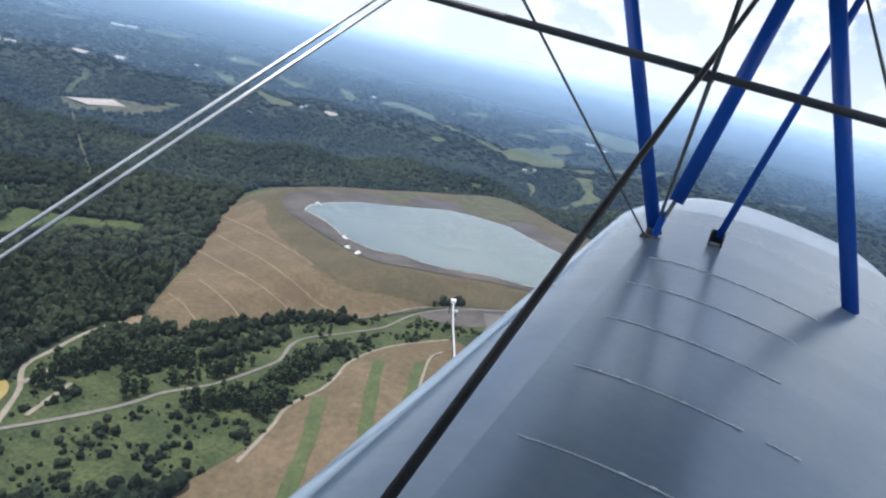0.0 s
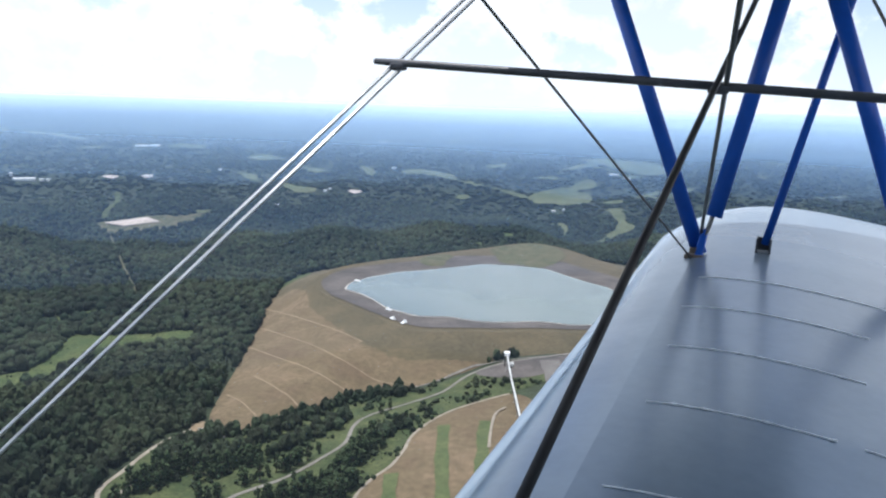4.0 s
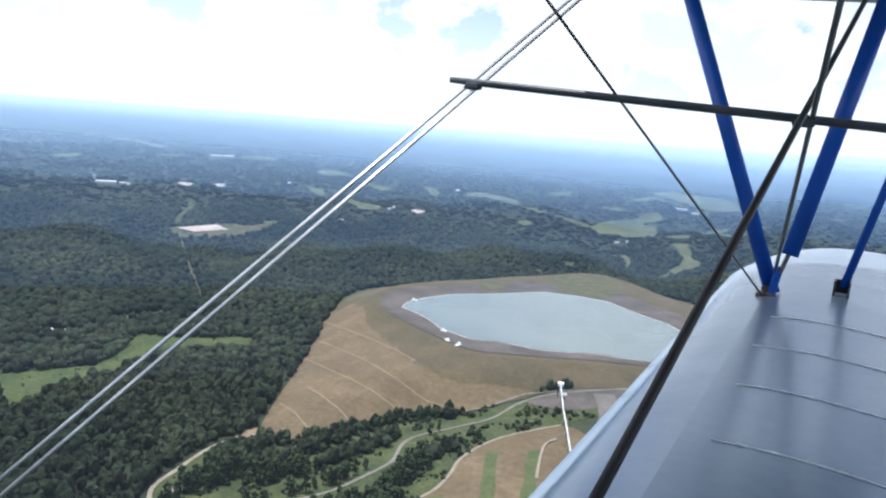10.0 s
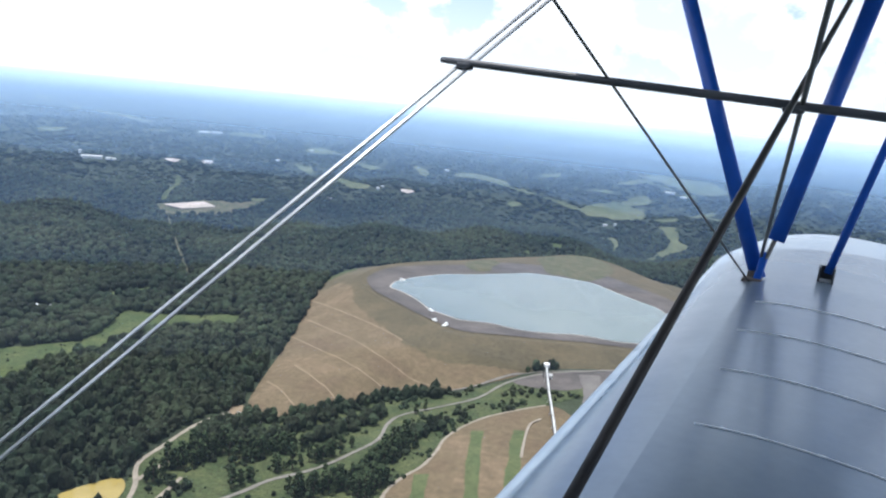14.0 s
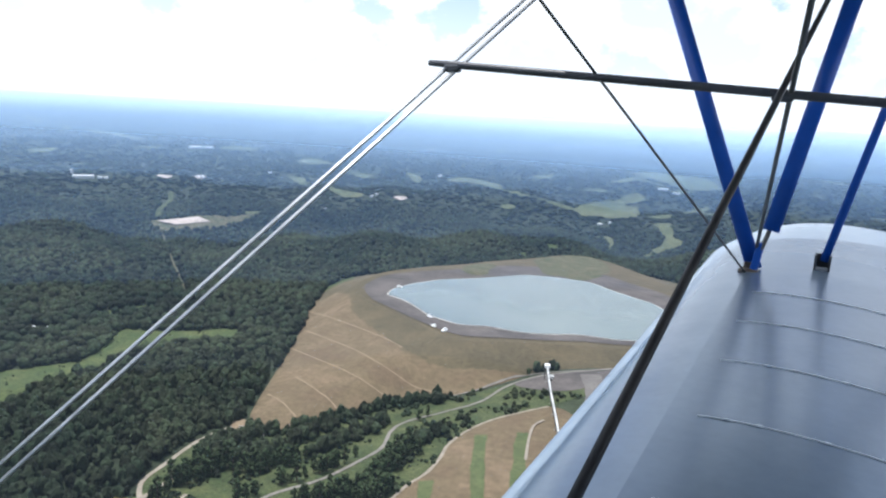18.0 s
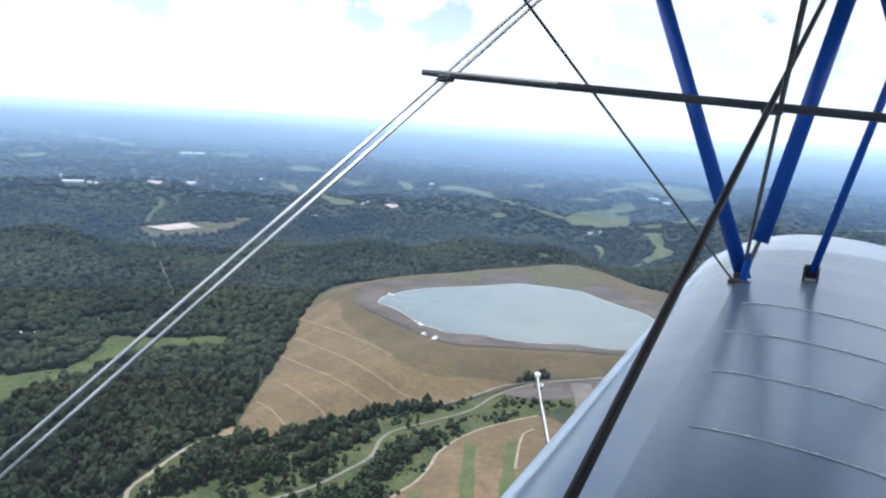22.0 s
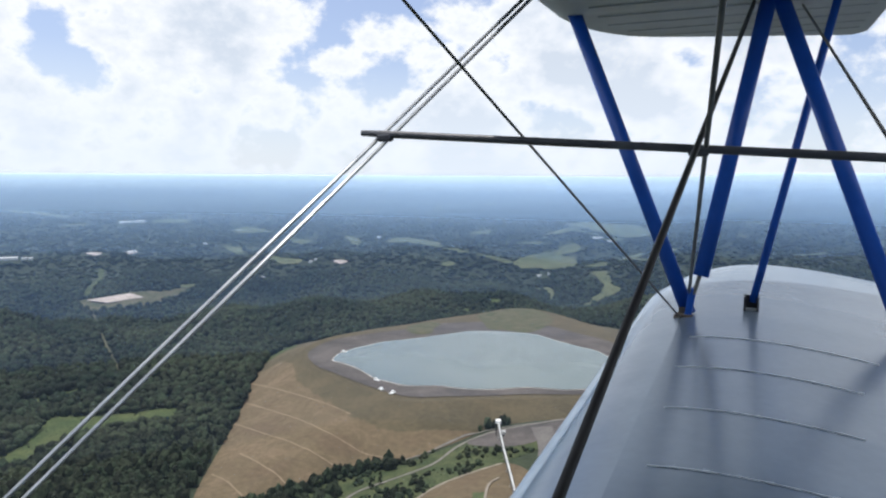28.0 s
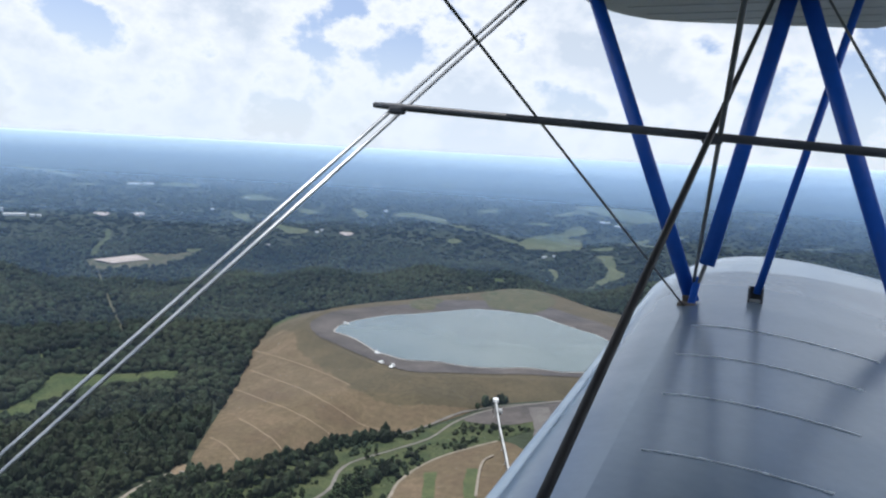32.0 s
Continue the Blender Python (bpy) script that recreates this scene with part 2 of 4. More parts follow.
def haze_tint_material(name, amount, low, high, colour, wide):
    """Tinted see-through sheet that paints haze in front of the land behind it."""
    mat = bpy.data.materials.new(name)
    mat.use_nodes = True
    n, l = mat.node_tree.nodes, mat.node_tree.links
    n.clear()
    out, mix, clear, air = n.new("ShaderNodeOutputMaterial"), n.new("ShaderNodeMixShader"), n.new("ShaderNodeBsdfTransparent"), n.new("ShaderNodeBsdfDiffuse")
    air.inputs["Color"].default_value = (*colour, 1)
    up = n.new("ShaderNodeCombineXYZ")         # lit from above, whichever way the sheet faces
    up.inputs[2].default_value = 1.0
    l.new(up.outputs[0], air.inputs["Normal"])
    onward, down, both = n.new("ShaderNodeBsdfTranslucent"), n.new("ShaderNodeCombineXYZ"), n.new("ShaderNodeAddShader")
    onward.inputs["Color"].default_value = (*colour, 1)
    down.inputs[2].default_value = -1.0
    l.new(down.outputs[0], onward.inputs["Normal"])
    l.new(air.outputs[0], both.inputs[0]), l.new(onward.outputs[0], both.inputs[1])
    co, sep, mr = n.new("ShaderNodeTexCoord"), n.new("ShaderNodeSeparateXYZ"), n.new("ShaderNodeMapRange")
    tilt = n.new("ShaderNodeMath")             # tilted so the tint ends at the skyline in view
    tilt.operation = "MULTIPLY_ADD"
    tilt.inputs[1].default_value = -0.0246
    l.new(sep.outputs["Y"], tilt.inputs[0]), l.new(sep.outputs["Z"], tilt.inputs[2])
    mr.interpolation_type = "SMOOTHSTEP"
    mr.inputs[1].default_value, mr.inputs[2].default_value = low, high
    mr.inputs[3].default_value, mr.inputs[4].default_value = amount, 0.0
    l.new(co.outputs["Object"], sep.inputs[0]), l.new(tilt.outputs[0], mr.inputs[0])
    east, bank = n.new("ShaderNodeMapRange"), n.new("ShaderNodeMath")      # denser towards +x, to lighten that side of the view
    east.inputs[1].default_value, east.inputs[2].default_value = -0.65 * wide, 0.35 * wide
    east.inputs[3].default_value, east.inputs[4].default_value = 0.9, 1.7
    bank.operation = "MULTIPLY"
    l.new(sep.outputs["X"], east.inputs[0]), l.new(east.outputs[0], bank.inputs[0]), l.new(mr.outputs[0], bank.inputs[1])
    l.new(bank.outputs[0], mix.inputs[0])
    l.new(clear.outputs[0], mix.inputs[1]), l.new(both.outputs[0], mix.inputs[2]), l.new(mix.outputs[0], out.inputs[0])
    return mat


# ---- mesh tools ----
def mesh_object(name, verts, faces, mat, parent=None, smooth=True, label=""):
    me = bpy.data.meshes.new(name)
    me.from_pydata([tuple(v) for v in verts], [], [tuple(f) for f in faces])
    me.validate()
    if smooth:
        me.shade_smooth()
    me.materials.append(mat)
    ob = new(name, me)
    ob.parent = parent
    return tagged(ob, label)


def part(name, bm, mat, parent=None, label="", smooth=False):
    me = bpy.data.meshes.new(name)
    bmesh.ops.recalc_face_normals(bm, faces=bm.faces[:])
    bm.to_mesh(me)
    bm.free()
    if smooth:
        me.shade_smooth()
    me.materials.append(mat)
    ob = new(name, me)
    ob.parent = parent
    return tagged(ob, label)


def block(bm, size, m=Matrix(), bevel=0.0):
    made = bmesh.ops.create_cube(bm, size=1, matrix=m @ Matrix.Diagonal((*size, 1)))
    if bevel:
        edges = list({e for v in made["verts"] for e in v.link_edges})
        bmesh.ops.bevel(bm, geom=edges, offset=bevel, segments=2, affect="EDGES", profile=0.5)
    return bm


def bar(bm, a, b, wide, deep=None, seg=16, across=(1, 0, 0), ends=1.0, rings=1):
    """A round or lens-shaped bar from a to b; wide runs along across. ends: how much of its width is left at the tips."""
    a, b = Vector(a), Vector(b)
    deep = deep or wide
    d = (b - a).normalized()
    u = Vector(across)
    u = (u - d * u.dot(d)).normalized()
    w = d.cross(u)
    ring, steps = [], [0.0, 0.04, 0.96, 1.0] if ends < 1 else [i / rings for i in range(rings + 1)]
    for s in steps:
        k = ends if ends < 1 and s in (0.0, 1.0) else 1.0
        ring.append([bm.verts.new(a.lerp(b, s) + u * (math.cos(2 * math.pi * i / seg) * wide / 2 * k) + w * (math.sin(2 * math.pi * i / seg) * deep / 2 * k)) for i in range(seg)])
    for p, q in zip(ring, ring[1:]):
        for i in range(seg):
            bm.faces.new((p[i], p[(i + 1) % seg], q[(i + 1) % seg], q[i]))
    bm.faces.new(ring[0]), bm.faces.new(ring[-1])
    return bm


def smooth_line(pts, steps=6, closed=False):
    """A Catmull-Rom line through the points."""
    p = [np.array(q, float) for q in pts]
    n = len(p)
    res = []
    for i in range(n if closed else n - 1):
        a, b, c, d = (p[(i + k) % n] if closed else p[min(max(i + k, 0), n - 1)] for k in (-1, 0, 1, 2))
        for s in range(steps):
            t = s / steps
            res.append(0.5 * (2 * b + (c - a) * t + (2 * a - 5 * b + 4 * c - d) * t * t + (3 * b - a - 3 * c + d) * t ** 3))
    if not closed:
        res.append(p[-1])
    return np.array(res)


def ease(v, a, b):
    u = np.clip((v - a) / (b - a), 0, 1)
    return u * u * (3 - 2 * u)


def ground(x, y):
    """Height of the land: valley, bench towards the mine, hills, and the far country bent up to fit the skyline in the
    camera's view.
    """
    x, y = np.asarray(x, float), np.asarray(y, float)
    r = np.hypot(x + 140, y - 22)
    z = -300 + 28 * ease(x, -560, -330) * ease(y, 300, 520)
    z = z + (294 + 118 * np.clip(y / (r + 1), -0.2, 1)) * np.clip((r - 2050) / 2698, 0, 1) ** 1.32
    hills = np.sin(x * .0041 + 1.3) * np.sin(y * .0033 + .4) + .6 * np.sin(x * .0093 - y * .0047) + .45 * np.sin(y * .0112 + x * .0031 + 2) + .3 * np.sin(x * .021 + y * .013)
    return z + 26 * ease(r, 1050, 1900) * (1 - .62 * ease(r, 2000, 3700) - .38 * ease(r, 3900, 4600)) * hills


def inside(px, py, poly):
    res = np.zeros(len(px), bool)
    x0, y0 = poly[-1]
    for x1, y1 in poly:
        with np.errstate(divide="ignore", invalid="ignore"):
            res ^= ((y1 > py) != (y0 > py)) & (px < (x0 - x1) * (py - y1) / (y0 - y1) + x1)
        x0, y0 = x1, y1
    return res


def near_line(px, py, line, width):
    res = np.zeros(len(px), bool)
    for (ax, ay), (bx, by) in zip(line, line[1:]):
        dx, dy = bx - ax, by - ay
        t = np.clip(((px - ax) * dx + (py - ay) * dy) / (dx * dx + dy * dy + 1e-9), 0, 1)
        res |= np.hypot(px - ax - t * dx, py - ay - t * dy) < width
    return res


OPEN = []      # outlines that carry no woods
LINES = []     # tracks that carry no woods


def patch(name, outline, mat, lift=1.0, step=25.0, height=None, steps=5, label="", category="", clear=True, kind="structure", wobble=0.0):
    """A piece of land with a smooth outline, draped over the ground."""
    from mathutils.geometry import delaunay_2d_cdt
    edge = smooth_line(outline, steps, closed=True)
    if wobble:
        edge = edge + np.array([[noise.noise(Vector((x * .02, y * .02, 3))), noise.noise(Vector((x * .02, y * .02, 9)))] for x, y in edge]) * wobble
    if clear:
        OPEN.append(edge)
    lo, hi = edge.min(0), edge.max(0)
    gx, gy = np.meshgrid(np.arange(lo[0], hi[0], step), np.arange(lo[1], hi[1], step))
    gx, gy = gx.ravel(), gy.ravel()
    ok = inside(gx, gy, edge) & ~near_line(gx, gy, np.vstack([edge, edge[:1]]), step * 0.3)
    pts = [Vector(p) for p in edge] + [Vector(p) for p in zip(gx[ok], gy[ok])]
    k = len(edge)
    vs, _, fs, *_ = delaunay_2d_cdt(pts, [(i, (i + 1) % k) for i in range(k)], [list(range(k))], 1, 1e-4)
    xs, ys = np.array([v.x for v in vs]), np.array([v.y for v in vs])
    zs = (ground(xs, ys) if height is None else np.full(len(xs), height)) + lift
    ob = mesh_object(name, np.stack([xs, ys, zs], 1), fs, mat)
    return tagged(ob, label, category, kind=kind)


def ribbon(name, pts, width, mat, lift=1.6, label="", category="road", height=None, steps=8, clear=6.0, parent=None, kind="structure"):
    """A track of that width, draped over the ground."""
    line = smooth_line(pts, steps)
    if clear:
        LINES.append((line, width / 2 + clear))
    d = np.gradient(line, axis=0)
    d /= np.linalg.norm(d, axis=1)[:, None]
    side = np.stack([-d[:, 1], d[:, 0]], 1)
    verts, faces = [], []
    cols = (-0.5, -0.2, 0.2, 0.5)
    for i, (p, s) in enumerate(zip(line, side)):
        wig = 1 + 0.06 * math.sin(i * 1.7) + 0.08 * math.sin(i * 0.63)
        for c in cols:
            x, y = p + s * width * c * wig
            z = (float(ground(x, y)) if height is None else height(x, y)) + lift
            verts.append((x, y, z))
        if i:
            for j in range(3):
                a = (i - 1) * 4 + j
                faces.append((a, a + 1, a + 5, a + 4))
    ob = mesh_object(name, verts, faces, mat, parent)
    return tagged(ob, label, category if not parent else "", kind="" if parent else kind)


# ---- the land ----
def ground_sheet():
    rad = np.concatenate([[0, 120, 240], np.linspace(300, 1900, 70), np.linspace(1930, 4748, 90)])
    seg = 300
    ang = np.linspace(0, 2 * math.pi, seg, endpoint=False)
    verts = [(-140, 22, float(ground(-140, 22)))]
    for r in rad[1:]:
        x, y = r * np.sin(ang) - 140, r * np.cos(ang) + 22
        verts += list(zip(x, y, ground(x, y)))
    faces = [(0, 1 + (i + 1) % seg, 1 + i) for i in range(seg)]
    for k in range(len(rad) - 2):
        a, b = 1 + k * seg, 1 + (k + 1) * seg
        faces += [(a + i, a + (i + 1) % seg, b + (i + 1) % seg, b + i) for i in range(seg)]
    ob = mesh_object("ground", verts, faces, M_GROUND)
    tagged(ob, "rolling wooded hills fading into blue haze", "ground", kind="structure")


ground_sheet()

CREST_Z = -262
CREST = [(-786, 918), (-825, 992), (-834, 1068), (-810, 1157), (-774, 1239), (-746, 1324), (-697, 1432), (-667, 1516), (-602, 1541), (-503, 1467), (-395, 1345), (-319, 1235), (-276, 1103), (-292, 951), (-354, 897), (-401, 870), (-450, 840), (-490, 812), (-523, 790), (-547, 785), (-587, 798), (-637, 819), (-694, 850), (-742, 877)]
FOOT = [(-971, 1114), (-864, 891), (-819, 823), (-744, 704), (-654, 548), (-622, 501), (-600, 500), (-584, 494), (-555, 558), (-528, 632), (-483, 678), (-446, 748), (-427, 797), (-372, 825), (-336, 849), (-188, 1084), (-233, 1261), (-336, 1413), (-488, 1556), (-613, 1630), (-694, 1602), (-739, 1512), (-815, 1382), (-859, 1269)]
MID = (-555.0, 1163.0)
FRINGE = [(-872, 872), (-900, 950), (-922, 1040), (-935, 1110), (-1000, 1180), (-1015, 1050), (-930, 880)]
DRY = [(-865, 840), (-872, 890), (-852, 945), (-795, 903), (-764, 868), (-741, 838), (-687, 798), (-640, 765), (-580, 727), (-543, 720), (-509, 728), (-471, 756), (-409, 798), (-416, 771), (-435, 724), (-471, 657), (-517, 616), (-545, 545), (-574, 475), (-612, 480), (-645, 478), (-695, 535), (-795, 700)]


def reach(outline, angles):
    """How far the outline lies from the middle of the reservoir, by angle."""
    edge = smooth_line(outline, 8, closed=True) - np.array(MID)
    a, r = np.arctan2(edge[:, 1], edge[:, 0]), np.hypot(edge[:, 0], edge[:, 1])
    order = np.argsort(a)
    return np.interp(angles, a[order], r[order], period=2 * math.pi)


ANG = np.linspace(-math.pi, math.pi, 721)
R_TOP = reach(CREST, ANG)
R_FOOT = np.maximum(reach(FOOT, ANG), R_TOP + 14)


def slope_point(i, k):
    """A point on the embankment's slope: k is 0 at the crest and 1 at the foot."""
    r = R_TOP[i] + (R_FOOT[i] - R_TOP[i]) * k
    x, y = MID[0] + r * math.cos(ANG[i]), MID[1] + r * math.sin(ANG[i])
    xf, yf = MID[0] + R_FOOT[i] * math.cos(ANG[i]), MID[1] + R_FOOT[i] * math.sin(ANG[i])
    return Vector((x, y, CREST_Z + (float(ground(xf, yf)) - 2 - CREST_Z) * k))


def slope_height(x, y):
    """Height of the embankment's slope over a point of the plan."""
    a, r = math.atan2(y - MID[1], x - MID[0]), math.hypot(x - MID[0], y - MID[1])
    r0, r1 = float(np.interp(a, ANG, R_TOP)), float(np.interp(a, ANG, R_FOOT))
    foot = float(ground(MID[0] + r1 * math.cos(a), MID[1] + r1 * math.sin(a))) - 2
    return CREST_Z + (foot - CREST_Z) * min(max((r - r0) / (r1 - r0), 0), 1)


def embankment():
    base = tagged(new("embankment"), "grassed earth embankment that holds the pond", "embankment", kind="structure")
    faces_at = [], [], []
    rows = 48
    verts = []
    for i in range(721):
        verts += [slope_point(i, k / rows) for k in range(rows + 1)]
    for i in range(720):
        a = i * (rows + 1)
        mids = [(verts[a + k] + verts[a + k + 1] + verts[a + k + rows + 1] + verts[a + k + rows + 2]) / 4 for k in range(rows)]
        mx, my = np.array([m.x for m in mids]), np.array([m.y for m in mids])
        cover = np.where(inside(mx, my, DRY), 0, np.where(inside(mx, my, FRINGE), 1, 2))
        for k in range(rows):
            faces_at[cover[k]].append((a + k, a + k + 1, a + k + rows + 2, a + k + rows + 1))
    for faces, name, mat, lab in zip(faces_at, ("dry_face", "grass_fringe", "turf_slope"), (M_TAN, M_GRASS, M_OLIVE), ("tan dry grass slope with benches", "green grass along the wood's edge", "olive green turf slope")):
        mesh_object(name, verts, faces, mat, base, label=lab)
    top = [Vector((MID[0], MID[1], CREST_Z - 1.0))] + [Vector((MID[0] + R_TOP[i] * math.cos(ANG[i]), MID[1] + R_TOP[i] * math.sin(ANG[i]), CREST_Z)) for i in range(720)]
    mesh_object("crest", top, [(0, 1 + i, 1 + (i + 1) % 720) for i in range(720)], M_OLIVE, base)
    # benches: pale tracks along the dry face
    for line in ([(-842, 865), (-768, 821), (-703, 788), (-634, 756), (-583, 732)], [(-780, 780), (-700, 737), (-644, 711), (-581, 681), (-536, 674), (-495, 681)], [(-743, 711), (-665, 672), (-608, 649), (-572, 638), (-540, 636)], [(-653, 619), (-610, 598), (-566, 581), (-547, 576)], [(-649, 571), (-610, 554), (-580, 538)]):
        ribbon("bench_track", line, 1.8, M_BENCH, 0.5, height=slope_height, clear=0, parent=base)
    OPEN.append(np.array([(MID[0] + (R_FOOT[i] - 7) * math.cos(ANG[i]), MID[1] + (R_FOOT[i] - 7) * math.sin(ANG[i])) for i in range(720)]))


embankment()
BEACH = [(-784, 928), (-806, 976), (-816, 1049), (-789, 1122), (-750, 1193), (-721, 1273), (-665, 1328), (-609, 1361), (-541, 1370), (-464, 1321), (-388, 1271), (-339, 1206), (-304, 1089), (-309, 952), (-358, 912), (-407, 887), (-456, 853), (-497, 828), (-528, 807), (-553, 803), (-592, 814), (-638, 833), (-698, 862), (-734, 880)]
patch("pond_beach", BEACH, M_BEACH, 0.7, 40, CREST_Z, label="dark grey coal refuse shore round the pond", category="shore")
LAKE = [(-732, 922), (-748, 972), (-741, 1027), (-725, 1080), (-687, 1138), (-650, 1217), (-610, 1250), (-528, 1269), (-482, 1234), (-425, 1200), (-378, 1164), (-349, 1114), (-327, 1027), (-335, 959), (-364, 934), (-416, 913), (-468, 882), (-515, 865), (-556, 852), (-579, 848), (-626, 862), (-700, 908)]
lake_mid = np.mean(LAKE, axis=0)
patch("shore_edge", [tuple(lake_mid + (np.array(p) - lake_mid) * 1.011) for p in LAKE], M_CRUST, 1.0, 40, CREST_Z, label="pale dried silt along the water line", category="shore", wobble=8)
patch("water", LAKE, M_WATER, 1.3, 40, CREST_Z, label="pale turquoise still settling pond", category="pond", wobble=8)

for q in ([(-683, 1385), (-675, 1470), (-652, 1524), (-592, 1531), (-532, 1421), (-530, 1288), (-578, 1277), (-617, 1279)], [(-758, 1219), (-744, 1272), (-716, 1268), (-698, 1203), (-704, 1159), (-731, 1168)]):
    patch("crest_scrub", q, M_DRYSCRUB, 1.15, 20, CREST_Z, label="green scrub growing on the dry shore", category="scrub", wobble=14)
VALLEY = [(-416, 771), (-358, 804), (-342, 754), (-372, 679), (-408, 620), (-416, 552), (-402, 491), (-406, 446), (-395, 394), (-440, 290), (-520, 270), (-589, 363), (-600, 378), (-617, 440), (-612, 490), (-581, 492), (-552, 555), (-523, 626), (-479, 671), (-443, 742)]
patch("valley_scrub", VALLEY, M_SCRUB, 0.5, 20, label="green scrub in the valley below the dam", category="scrub")
FIELD = [(-406, 446), (-406, 468), (-402, 490), (-406, 518), (-415, 550), (-415, 586), (-407, 618), (-388, 651), (-371, 676), (-343, 667), (-292, 608), (-232, 450), (-225, 330), (-390, 320), (-398, 400)]
patch("dry_field", FIELD, M_TAN, 1.0, 20, label="tan dry grass field with green strips", category="field")
for s in ([(-285, 345), (-332, 442), (-345, 467), (-371, 519), (-398, 579)], [(-270, 370), (-327, 497), (-340, 532), (-357, 574), (-365, 599)], [(-335, 345), (-367, 423), (-381, 450), (-395, 478)]):
    ribbon("mown_strip", s, 11, M_STRIP, 1.5, "green grass strip in the dry field", "grass", clear=0)
ORANGE = [(-293, 984), (-348, 843), (-314, 728), (-275, 540), (-232, 447), (-212, 360), (-150, 360), (-190, 500), (-215, 620), (-262, 800), (-262, 940)]
patch("orange_slope", ORANGE, M_ORANGE, 1.2, 20, label="orange dry grass slope beside the mine fill", category="slope")
MINE = [(-134, 457), (-176, 526), (-204, 638), (-258, 783), (-280, 964), (-253, 1090), (-130, 1130), (55, 1024), (106, 876), (123, 700), (122, 527), (19, 473), (-54, 441), (-102, 437)]
patch("mine_fill", MINE, M_MINE, 4.0, 22, label="flat grey coal refuse fill with tyre marks", category="mine", wobble=9)
for k, w, mat in ((1.32, 9, M_BEACH), (1.0, 5, M_WHITEROCK), (0.82, 6, M_BEACH), (0.6, 7, M_WHITEROCK)):
    ring = [(-28 + 88 * k * math.cos(a) - 18 * k * math.sin(a), 850 + 110 * k * math.sin(a)) for a in np.linspace(0.3, 2 * math.pi + 0.1, 15)]
    ribbon("refuse_ring", ring, w, mat, 4.8, "ring bank on the grey refuse fill", "bank", clear=0)
patch("refuse_pit", [(-80, 660), (-60, 690), (-20, 670), (-15, 640), (-50, 630)], M_DARK, 4.6, 12, label="flat dark patch marking a pit in the refuse fill", category="pit", wobble=8)
for q in ([(-90, 620), (-20, 640), (60, 600), (110, 560)], [(-60, 700), (10, 705), (80, 690)], [(-180, 560), (-150, 600), (-90, 610)], [(20, 500), (40, 580), (30, 640)]):
    ribbon("tyre_track", q, 4, M_BEACH, 4.5, "dark tyre track on the refuse fill", "track", clear=0)

HAUL = [(-368, 800), (-345, 745), (-320, 674), (-302, 589), (-269, 505), (-239, 440), (-205, 360), (-180, 300)]
ribbon("haul_road", HAUL, 22, M_GRAVEL, 1.6, "wide grey gravel haul road")
RIM = [(-232, 661), (-240, 589), (-237, 523), (-227, 464), (-205, 400)]
ribbon("rim_road", RIM, 12, M_GRAVEL, 2.2, "grey gravel road round the fill")
ribbon("rim_track", [(-222, 640), (-228, 580), (-222, 515), (-210, 450), (-190, 400)], 3, M_PALE, 2.5, "pale dirt track", clear=2)
ribbon("fill_edge", [(-250, 1000), (-281, 915), (-283, 812), (-244, 668), (-221, 622), (-202, 540), (-165, 440)], 5, M_PALE, 4.0, "pale berm at the edge of the fill", "berm", clear=0)
DAMROAD = [(-330, 856), (-346, 842), (-374, 817), (-422, 776), (-441, 729), (-444, 671), (-464, 631), (-486, 592), (-485, 563), (-469, 524), (-471, 488), (-479, 452), (-497, 419), (-502, 393), (-512, 359), (-535, 300)]
patch("gravel_apron", [(-436, 744), (-421, 784), (-370, 818), (-349, 839), (-335, 792), (-361, 747), (-384, 728), (-415, 730)], M_BEACH, 0.9, 15, label="dark grey gravel apron below the conveyor head", category="yard", wobble=5)
ribbon("toe_track", [(-525, 647), (-501, 667), (-483, 685), (-468, 710), (-459, 734), (-441, 773), (-415, 796), (-374, 818)], 2.6, M_DAMROAD, 0.9, "dusty gravel track along the toe of the dam", height=lambda x, y: max(slope_height(x, y), float(ground(x, y))), clear=3)
ribbon("dam_road", DAMROAD, 4.0, M_DAMROAD, 1.1, "pale gravel road along the foot of the dam", clear=16)
ribbon("field_track", [(-393, 380), (-400, 425), (-406, 446), (-406, 468), (-402, 490), (-406, 518), (-415, 550), (-415, 586), (-407, 618), (-388, 651), (-371, 676)], 3, M_PALE, 1.3, "pale dirt track along the field edge", clear=3)
ribbon("farm_track", [(-530, 300), (-566, 346), (-588, 364), (-599, 377), (-607, 404), (-618, 441), (-621, 469), (-618, 496)], 4, M_PALE, 1.0, "pale dirt track in the woods", clear=5)
ribbon("spur_track", [(-575, 356), (-582, 388), (-584, 419)], 4, M_PALE, 1.2, "pale dirt spur track in the scrub", clear=2)
ribbon("spur_track", [(-535, 330), (-554, 380)], 3.5, M_PALE, 1.2, "pale dirt spur track in the scrub", clear=2)
patch("bare_soil", [(-626, 497), (-623, 510), (-608, 500), (-612, 488)], M_BENCH, 1.4, 8, label="bare pale soil at the foot of the dam", category="soil")
ribbon("field_path", [(-340, 545), (-356, 591), (-363, 619), (-360, 636)], 2.4, M_PALE, 2.1, "pale worn path in the field", clear=0)
patch("meadow", [(-918, 422), (-912, 453), (-891, 505), (-906, 550), (-956, 618), (-946, 636), (-898, 670), (-856, 723), (-815, 693), (-843, 654), (-873, 600), (-863, 561), (-846, 511), (-844, 478), (-843, 452), (-841, 414), (-835, 379)], M_GRASS, 1.0, 20, label="bright green hay meadow among woods", category="meadow", wobble=9)
